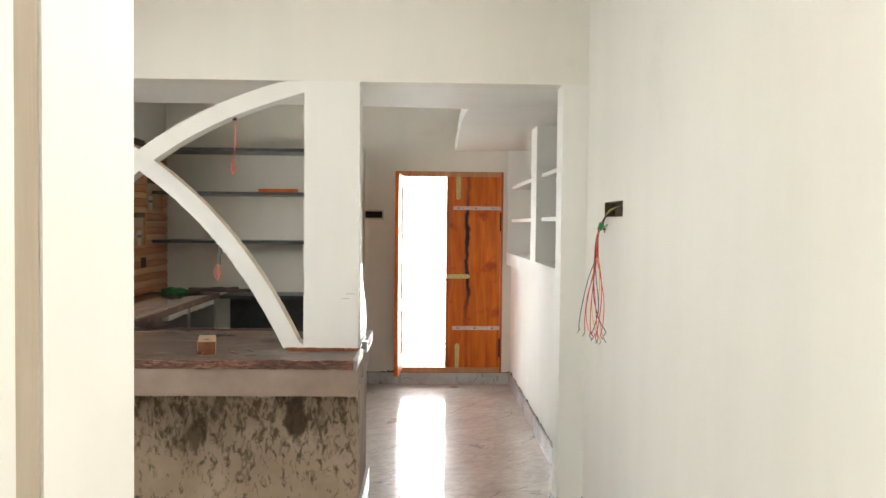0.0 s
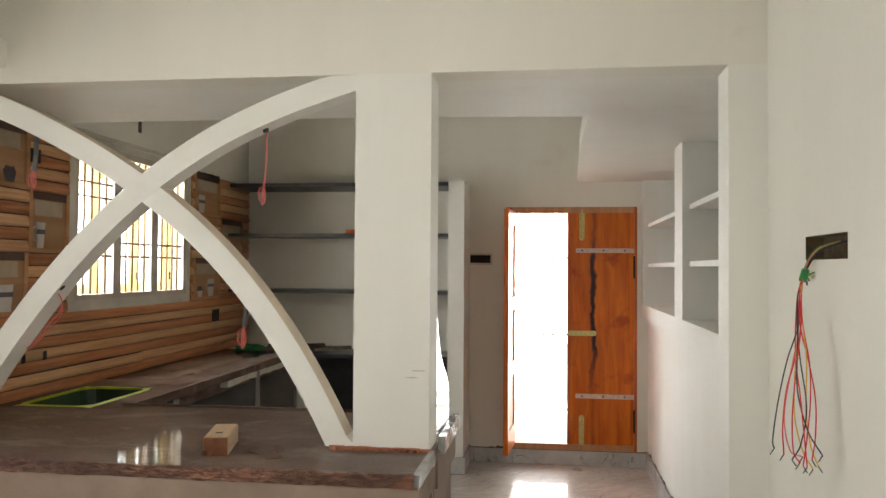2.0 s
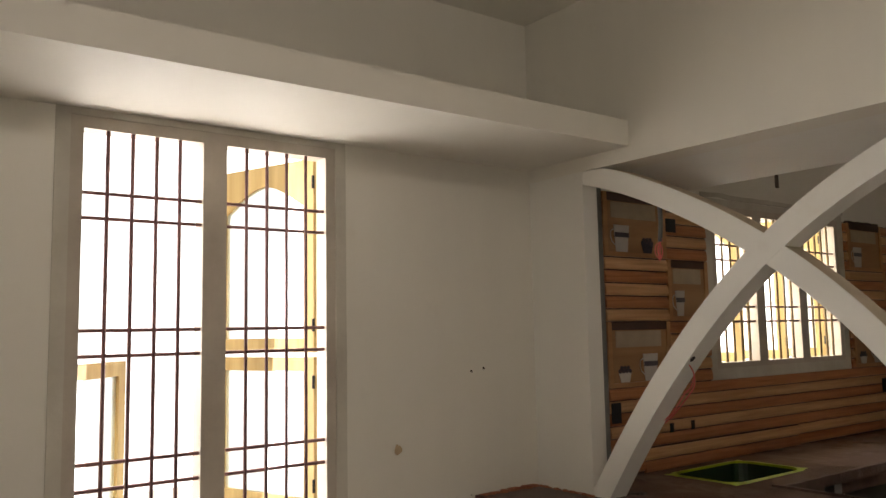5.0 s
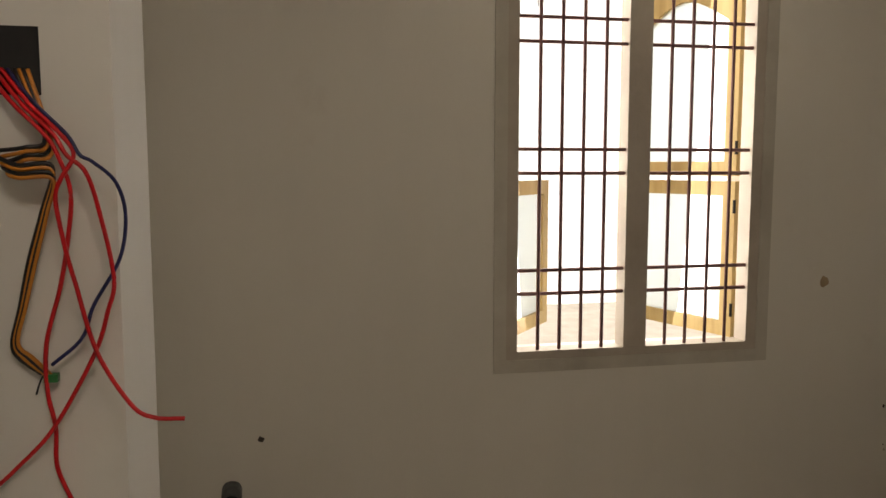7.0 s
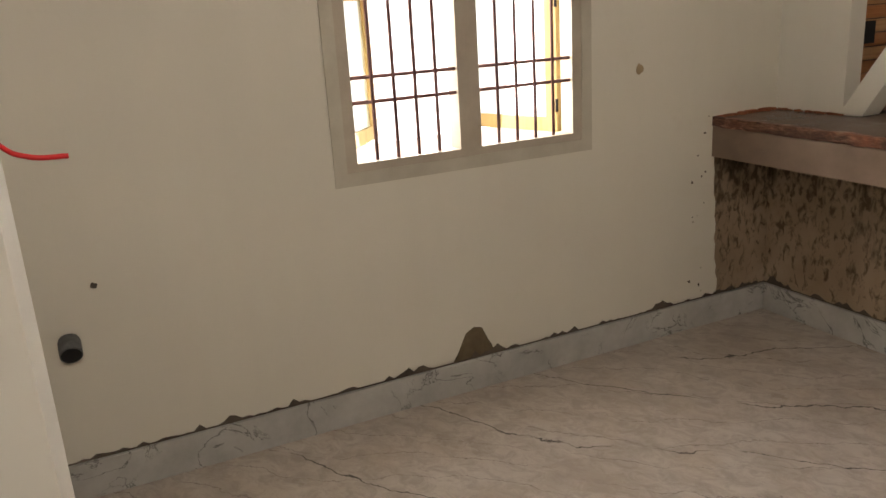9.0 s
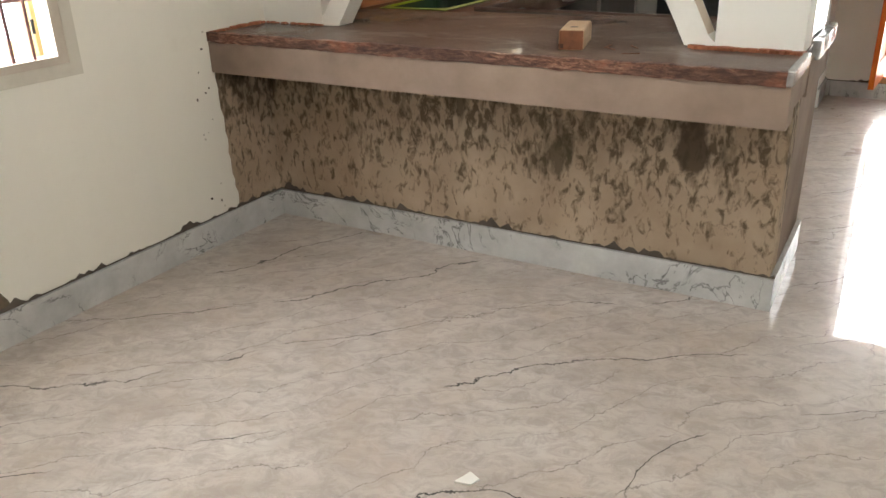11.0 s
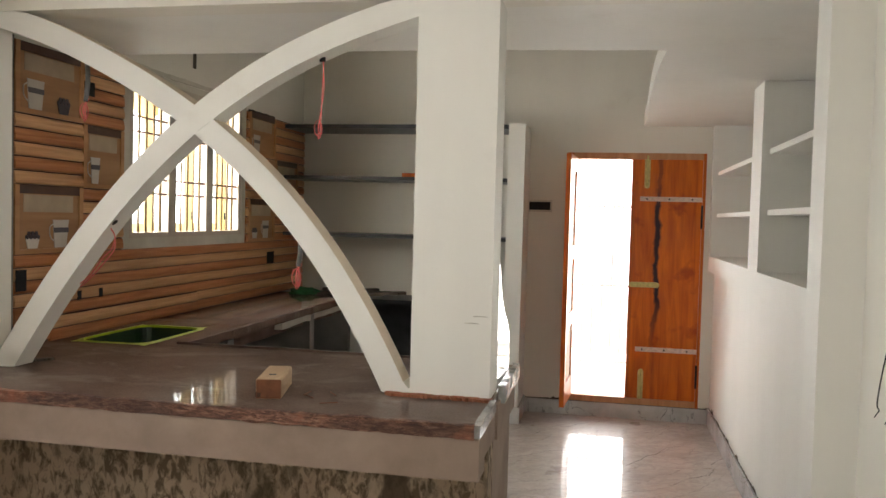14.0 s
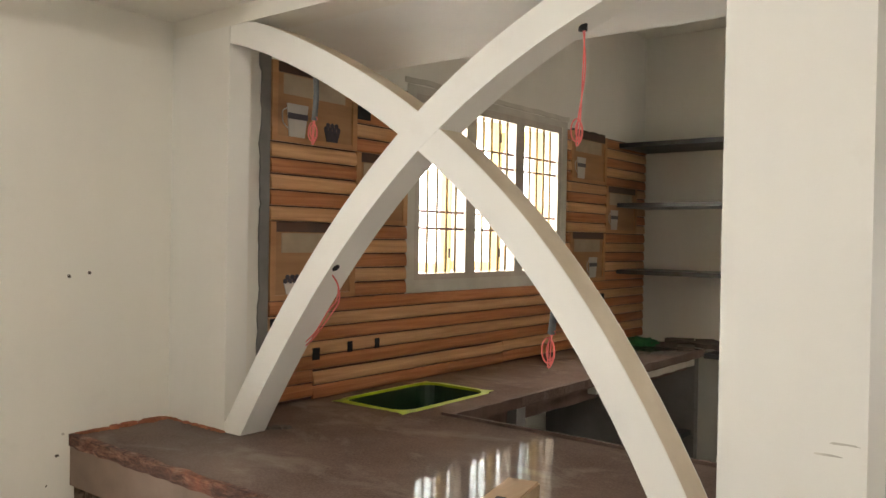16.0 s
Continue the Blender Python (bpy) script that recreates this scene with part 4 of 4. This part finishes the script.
for k, (xe, ze, bulge, mat) in enumerate(fan):
    bulge, ze = bulge * 0.65, ze + 0.03
    b = 0.016 * math.sin(k * 2.1)
    c = 0.012 * math.sin(k * 1.3 + 0.7)
    zm2 = 1.24 + 0.03 * math.sin(k * 1.7)
    cable("wire", [(XR + 0.03, 4.33 + b * 2, 1.655), (XR - 0.012, 4.33 + b, 1.632), (1.905, 4.30 + b * 0.6, 1.59), (1.878 + b * 0.3, 4.27, 1.525), (1.868 + b * 0.5, 4.24 + c, 1.44),
                   (1.862 + bulge * 0.55 + b * 0.4, 4.21 + c, 1.345), (1.858 + bulge, 4.19 + b, zm2), (1.858 + bulge * 0.7 + (xe - 1.858) * 0.45, 4.175 + b, zm2 - 0.09), (xe, 4.15 + c, ze)], 0.0017, mat, swb)
    cable("bare_end", [(xe, 4.15 + c, ze), (xe + 0.010 * (1 if bulge > 0 else -1), 4.15 + c, ze - 0.016)], 0.0014, M_DARKWIRE, swb, 2)
bm = bmesh.new()
tube(bm, spline([(1.900, 4.295, 1.582), (1.889, 4.282, 1.555)], 4), 0.011, 8)
part("tape", bm, M_GREENWIRE, swb, "dark green tape round the wires")
for k, mat in enumerate((M_DARKWIRE, M_BLUE, M_YELLOW, M_GREENWIRE)):
    cable("wire", [(XR + 0.03, 4.22 + 0.03 * k, 1.66), (XR - 0.01, 4.31 + 0.02 * k, 1.635), (XR - 0.02, 4.40 + 0.01 * k, 1.59 - 0.008 * k), (XR - 0.012, 4.42 - 0.02 * k, 1.54 + 0.012 * k)], 0.0026, mat, swb)

# wires on the partition end
pw = base("wire_bundle", (0.28, 1.9, 1.55), "knotted red, black and orange wires hanging from a cut-out", "wires")
FX = 0.0
block("cut_out", (0.279, 0.2815, 1.862, 1.920, 1.647, 1.712), M_BLACK, pw)


def wire(name, pts, r, mat, steps=8):
    """Wires were laid out at 1.53 times their size, x from the face of the pier."""
    return cable(name, [(0.283 + 0.653 * x, 2.082 + 0.653 * (y - 2.082), 1.542 + 0.653 * (z - 1.542)) for x, y, z in pts], r, mat, pw, steps)



R = 0.0022
k0 = [(FX, 1.76, 1.74), (FX + 0.02, 1.80, 1.69), (FX + 0.035, 1.845, 1.645), (FX + 0.04, 1.863, 1.615)]
wire("wire", k0 + [(FX + 0.03, 1.876, 1.56), (FX + 0.025, 1.868, 1.49), (FX + 0.02, 1.853, 1.418), (FX + 0.015, 1.829, 1.334), (FX + 0.012, 1.826, 1.26), (FX + 0.012, 1.835, 1.203), (FX + 0.01, 1.834, 1.14), (FX + 0.008, 1.853, 1.081)], R, M_RED)
wire("wire", [(a, b + 0.012, c) for a, b, c in k0] + [(FX + 0.04, 1.90, 1.59), (FX + 0.035, 1.915, 1.534), (FX + 0.03, 1.931, 1.433), (FX + 0.03, 1.92, 1.38), (FX + 0.025, 1.897, 1.314), (FX + 0.02, 1.834, 1.203), (FX + 0.012, 1.775, 1.14), (FX + 0.008, 1.748, 1.115)], R, M_RED)
wire("wire", [(a, b + 0.022, c) for a, b, c in k0] + [(FX + 0.04, 1.866, 1.58), (FX + 0.035, 1.856, 1.55), (FX + 0.035, 1.866, 1.48), (FX + 0.035, 1.878, 1.426), (FX + 0.04, 1.905, 1.322), (FX + 0.05, 1.952, 1.242), (FX + 0.05, 1.985, 1.22), (FX + 0.05, 2.028, 1.216)], R, M_RED)
wire("wire", [(a, b + 0.03, c) for a, b, c in k0] + [(FX + 0.04, 1.91, 1.605), (FX + 0.035, 1.94, 1.575), (FX + 0.03, 1.951, 1.525), (FX + 0.03, 1.94, 1.46), (FX + 0.025, 1.90, 1.391), (FX + 0.02, 1.88, 1.34), (FX + 0.015, 1.835, 1.30)], R * 0.85, M_BLUE)
for k, mat in enumerate((M_DARKWIRE, M_ORANGE, M_DARKWIRE, M_ORANGE)):
    d = 0.006 * k
    wire("wire", [(FX, 1.80 + d, 1.74), (FX + 0.03, 1.845 + d * 0.5, 1.64 - d), (FX + 0.045, 1.82, 1.625 - d), (FX + 0.03, 1.775 + d, 1.618 - d * 1.5), (FX + 0.045, 1.81, 1.600 - d), (FX + 0.04, 1.855, 1.598 - d), (FX + 0.03, 1.835 + d * 0.4, 1.53),
                   (FX + 0.02, 1.812 + d * 0.5, 1.46), (FX + 0.015, 1.795 + d * 0.4, 1.39), (FX + 0.012, 1.781 + d * 0.4, 1.335), (FX + 0.010, 1.79 + d, 1.31), (FX + 0.006, 1.818 + d, 1.285 - d * 0.5)], R, mat)
block("tape_end", (0.283, 0.292, 1.912, 1.925, 1.366, 1.374), M_GREENWIRE, pw)
for y, z, e, f in ((1.748, 1.115, -0.014, -0.02), (1.748, 1.115, -0.004, -0.028), (1.853, 1.081, 0.028, -0.008), (1.82, 1.283, -0.012, -0.03)):
    wire("frayed_end", [(FX + 0.008, y, z), (FX + 0.006, y + e * 0.6, z + f * 0.5), (FX + 0.004, y + e, z + f)], 0.0009, M_DARKWIRE, 3)

# brown timber post beside the entrance
bm = bmesh.new()
box(bm, 0.59, 0.697, 1.588, 1.644, 0, 2.6)
tagged(part("door_post", bm, make_wood("primed_door_post", (0.36, 0.30, 0.23), (0.48, 0.41, 0.32), 0.6).m, None, "", 0.004), "dusty primed timber post beside the white reveal", "door post")

# pipe stub, sockets and marks
pipe = base("pipe_stub", (XL, 1.97, 0.497), "grey pipe stub with a dark mouth in the wall", "pipe")
bm = bmesh.new()
tube(bm, [(XL - 0.01, 1.97, 0.525), (XL + 0.045, 1.97, 0.50)], 0.033, 18)
part("pipe", bm, M_CONDUIT, pipe)
bm = bmesh.new()
tube(bm, [(XL + 0.0452, 1.97, 0.4999), (XL + 0.047, 1.97, 0.499)], 0.029, 18)
part("mouth", bm, M_BLACK, pipe)


def mark(name, x, y, z, r, mat, label, nx=True, stretch=1.0):
    """A shallow irregular chip or stain on a wall face."""
    bm = bmesh.new()
    pts = []
    for k in range(14):
        a = 2 * math.pi * k / 14
        rr = r * (0.7 + 0.5 * noise.noise(Vector((y * 7 + math.cos(a), z * 5 + math.sin(a), r * 90))))
        pts.append((y + rr * math.cos(a), z + stretch * rr * math.sin(a)) if nx else (x + rr * math.cos(a), z + stretch * rr * math.sin(a)))
    prism(bm, pts, "x" if nx else "y", (x if nx else y) - 0.001, (x if nx else y) + 0.0015)
    return tagged(part(name, bm, mat), label, "wall mark", "", "stuff")


mark("wall_stain", XL, 2.067, 0.688, 0.013, M_WASTE, "small brown plug mark on the wall")
mark("wall_stain", XL, 4.131, 1.155, 0.02, plain("tan_stain", (0.5, 0.38, 0.24), 0.8), "tan smear on the cream wall", True, 1.6)
mark("screw_hole", XL, 4.51, 1.445, 0.008, M_WASTE, "dark screw hole in the wall")
mark("screw_hole", XL, 4.58, 1.455, 0.008, M_WASTE, "dark screw hole in the wall")
M_SCUFF = plain("grey_scuff", (0.66, 0.635, 0.56), 0.8, 0, 40, 0.4)
mark("wall_stain", 0.745, YF, 1.21, 0.034, M_SCUFF, "grey scuff on the pillar", False, 0.09)
mark("wall_stain", 0.715, YF, 1.185, 0.038, M_SCUFF, "grey scuff on the pillar", False, 0.08)
bm = bmesh.new()
prism(bm, [(3.25, 0.127), (3.275, 0.165), (3.31, 0.235), (3.345, 0.253), (3.38, 0.245), (3.405, 0.19), (3.42, 0.165), (3.43, 0.127)], "x", XL - 0.001, XL + 0.002)
tagged(part("wall_break", bm, plain("brown_patch_cement", (0.19, 0.145, 0.09), 0.9, 0, 14, 0.5, 0.4)), "dark broken-out hole above the skirting", "wall break", "", "stuff")
for k in range(14):
    z = 0.16 + 0.85 * random.random()
    mark("plaster_chip_mark", XL, 4.50 - 0.10 * random.random() ** 2 - 0.012 * (z < 0.8), z, 0.003 + 0.006 * random.random(), M_WASTE if k % 3 else M_PUTTY, "small dark chips in the paint beside the worktop", True, 0.5 + random.random())
# unpainted strip where the counter meets the wall
bm = bmesh.new()
pts = [(4.87, 0.125), (4.87, 0.884)]
for k in range(24):
    z = 0.884 - 0.755 * k / 23
    pts.append((4.525 + 0.05 * k / 23 + 0.018 * noise.noise(Vector((0, 3, z * 14))) + 0.01 * noise.noise(Vector((0, 8, z * 50))), z))
prism(bm, pts, "x", XL - 0.001, XL + 0.003)
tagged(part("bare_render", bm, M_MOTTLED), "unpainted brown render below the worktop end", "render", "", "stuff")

block("switch_surround", (0.530, 0.727, YB - 0.002, YB + 0.001, 1.612, 1.708), M_PUTTY)
tagged(bpy.data.objects["switch_surround"], "pale putty margin round the open switch box", "putty", "", "stuff")
bm = bmesh.new()
box(bm, 0.545, 0.712, YB - 0.004, YB + 0.001, 1.628, 1.692)
cov = tagged(part("switch_cut_out", bm, M_BLACK, None, "", 0.002), "dark open switch box cut into the end wall", "switch box")

# ---- kitchen wall tiles ----
kw = bpy.data.objects["wall_kitchen_west"]


M_PLANKS = [make_wood("printed_plank_dark", (0.34, 0.118, 0.044), (0.56, 0.245, 0.105), 0.3, (8, 1.6, 46), 0.10, True).m,
            make_wood("printed_plank_light", (0.47, 0.24, 0.108), (0.70, 0.42, 0.22), 0.3, (8, 1.6, 46), 0.10, True).m]
M_DEEP = plain("dark_tile_shadow_wood", (0.085, 0.036, 0.018), 0.4, 0, 10, 0.4)
M_TAN = make_wood("printed_tan_panel", (0.38, 0.18, 0.075), (0.54, 0.30, 0.14), 0.3, (5, 1, 8)).m
M_BACKING = make_wood("printed_box_back", (0.30, 0.15, 0.065), (0.44, 0.25, 0.12), 0.3, (5, 1, 8)).m
M_PALE = plain("printed_cream_box", (0.46, 0.36, 0.24), 0.35, 0, 9, 0.25)
M_MUG = plain("printed_white_mug", (0.58, 0.54, 0.49), 0.3, 0, 12, 0.15)
M_MUGBAND = plain("printed_blue_band", (0.10, 0.09, 0.11), 0.3, 0, 12, 0.2)
M_BERRY = plain("printed_dark_bowl", (0.06, 0.045, 0.055), 0.3, 0, 40, 0.5)
TX = XK


def plank_mesh(length, h, tone):
    bm = bmesh.new()
    prof = [(0.0005, 0), (0.009, 0.001), (0.0135, 0.004), (0.0155, 0.012), (0.0150, h * 0.45), (0.0125, h * 0.75), (0.0095, h - 0.006), (0.006, h - 0.001), (0.0005, h - 0.0005)]
    a = [bm.verts.new((x, 0, z)) for x, z in prof]
    b = [bm.verts.new((x, length, z)) for x, z in prof]
    for i in range(len(prof)):
        fc = bm.faces.new((a[i], a[(i + 1) % len(prof)], b[(i + 1) % len(prof)], b[i]))
        fc.smooth = i < 8
    for y in (0, length):
        bm.faces.new([bm.verts.new((x, y, z)) for x, z in prof])
    bmesh.ops.recalc_face_normals(bm, faces=bm.faces)
    return mesh_of(bm, "plank_tile", M_PLANKS[tone])


PL = {}


def plank(y0, y1, z0, tone, h=0.0560):
    key = (round(y1 - y0, 3), tone)
    if key not in PL:
        PL[key] = plank_mesh(y1 - y0 - 0.0008, h, tone)
    ob = new("plank_tile", PL[key])
    ob.matrix_world = Matrix.Translation((TX, y0, z0))
    ob.parent = kw
    ob.matrix_parent_inverse = kw.matrix_world.inverted()


def picture_tile(y0, y1, z0, z1, kind):
    """A tile printed with a little wooden shelf box, a mug and a bowl."""
    t = base("picture_tile", (TX, y0, z0), "glossy tile printed with a mug on a wooden shelf")
    bm = bmesh.new()
    e = 0.028
    box(bm, TX, TX + 0.014, y0, y0 + e, z0, z1)
    box(bm, TX, TX + 0.014, y1 - e, y1, z0, z1)
    part("shelf_box", bm, M_TAN, t, "", 0.002, 1)
    block("top_board", (TX, TX + 0.013, y0 + e, y1 - e, z1 - e - 0.012, z1), M_DEEP, t)
    block("bottom_board", (TX, TX + 0.013, y0 + e, y1 - e, z0, z0 + 0.022), M_TAN, t)
    block("backing", (TX, TX + 0.006, y0 + e, y1 - e, z0 + 0.022, z1 - e), M_BACKING, t)
    w, h = y1 - y0 - 2 * e, z1 - z0 - e - 0.022
    block("cream_panel", (TX + 0.006, TX + 0.008, y0 + e + w * 0.08, y1 - e - w * 0.1, z1 - e - h * 0.36, z1 - e - h * 0.06), M_PALE, t)
    a = y0 + e + w * (0.12 if kind != 2 else 0.55)
    zb = z0 + 0.024
    bm = bmesh.new()
    prism(bm, [(a + 0.012, zb), (a + w * 0.26 - 0.012, zb), (a + w * 0.27, zb + h * 0.5), (a, zb + h * 0.5)], "x", TX + 0.006, TX + 0.0095)
    tube(bm, spline([(TX + 0.008, a, zb + h * 0.42), (TX + 0.008, a - 0.022, zb + h * 0.36), (TX + 0.008, a - 0.018, zb + h * 0.2), (TX + 0.008, a + 0.006, zb + h * 0.12)], 4), 0.0028, 5)
    mug = part("mug_print", bm, M_MUG, t)
    block("mug_band", (TX + 0.0095, TX + 0.0102, a + 0.004, a + w * 0.265, zb + h * 0.27, zb + h * 0.36), M_MUGBAND, mug)
    if kind != 1:
        c = y0 + e + w * (0.72 if kind != 2 else 0.22)
        bm = bmesh.new()
        prism(bm, [(c - 0.03, zb), (c + 0.03, zb), (c + 0.045, zb + h * 0.18), (c - 0.045, zb + h * 0.18)], "x", TX + 0.006, TX + 0.009)
        part("bowl_print", bm, M_MUG if kind == 2 else M_BERRY, t)
        bm = bmesh.new()
        for k in range(7):
            tube(bm, [(TX + 0.006, c - 0.036 + 0.012 * k, zb + h * (0.2 + 0.06 * (k % 2))), (TX + 0.0092, c - 0.036 + 0.012 * k, zb + h * (0.2 + 0.06 * (k % 2)))], 0.011, 7)
        part("berry_print", bm, M_BERRY, t)
    t.parent = kw
    t.matrix_parent_inverse = kw.matrix_world.inverted()


PICS = {(0, 2): 0, (0, 0): 2, (1, 1): 1, (5, 2): 1, (5, 0): 2, (6, 1): 1}
TY0, TW = 5.235, 0.466
TZ = 1.333
for col in range(8):
    ya = TY0 + TW * col
    yb = min(ya + TW, YB - 0.003)
    if yb - ya < 0.05:
        continue
    for row in range(3):
        za, zb = TZ + 0.3135 * row, TZ + 0.3135 * (row + 1)
        spans = [(ya, yb)]
        if za + 0.01 > KZ0 - 0.09:
            lo, hi = KY0 - 0.062, KY1 + 0.062
            spans = [(a, b) for a, b in ((ya, min(yb, lo)), (max(ya, hi), yb)) if b - a > 0.02]
        for a, b in spans:
            kind = PICS.get((col, row))
            if kind is not None and b - a > 0.25:
                picture_tile(a, b, za, zb - 0.002, kind)
            else:
                for k in range(5):
                    plank(a, b, za + 0.0625 * k, (k + row) % 2, 0.0585)
for r in range(7):
    z = 0.923 + 0.0585 * r
    y = TY0 + (0.233 if r < 2 else 0.0)
    while y < YB - 0.01:
        e = min(y + TW * 2.97, YB - 0.003)
        plank(y, e, z - (0.006 if r < 2 and y < 6.0 else 0.0), r % 2)
        y = e
for k in range(2):
    plank(TY0, TY0 + 0.231, 0.931 + 0.0585 * k, 0)
# bare cement beside and above the tiles, dark bedding in the joints
bm = bmesh.new()
pts = [(TY0 - 0.003, 0.922), (TY0 - 0.003, ZS - 0.004)]
for k in range(60):
    z = ZS - 0.004 - (ZS - 0.926) * k / 59
    pts.append((TY0 - 0.048 + 0.016 * noise.noise(Vector((1, 2, z * 9))) + 0.008 * noise.noise(Vector((4, 2, z * 40))), z))
prism(bm, pts, "x", XK, XK + 0.008)
part("bare_cement", bm, M_RAW, kw, "bare grey cement strip")
bm = bmesh.new()
for b in ((TY0, KY0 - 0.064, 0.921, TZ + 0.94), (KY1 + 0.064, YB - 0.002, 0.921, TZ + 0.94), (KY0 - 0.064, KY1 + 0.064, 0.921, KZ0 - 0.064)):
    box(bm, XK, XK + 0.004, *b)
part("tile_bedding", bm, M_DEEP, kw, "dark joints")
rough_bar("mortar_ridge", XK, XK + 0.012, KY0 - 0.08, KY1 + 0.07, KZ1 + 0.04, KZ1 + 0.065, M_PUTTY, kw, 0.008, 9, 0.05)
rough_bar("mortar_ridge", XK, XK + 0.014, KY1 + 0.1, 8.0, TZ + 0.94, TZ + 0.955, M_WASTE, kw, 0.006, 16, 0.03)
for ya, yb, za, zb in ((5.238, 5.305, 1.17, 1.265), (7.89, 8.02, 1.16, 1.25), (5.66, 5.69, 1.095, 1.14), (5.83, 5.86, 1.095, 1.14), (5.46, 5.50, 1.08, 1.13), (5.70, 5.78, 2.10, 2.17)):
    block("socket_cut_out", (TX + 0.014, TX + 0.0165, ya, yb, za, zb), M_BLACK, kw, "", 0.002)
block("conduit_slot", (XK - 0.001, XK + 0.002, 6.77, 6.81, 2.43, 2.58), M_WASTE, kw, "dark slot in the plaster")
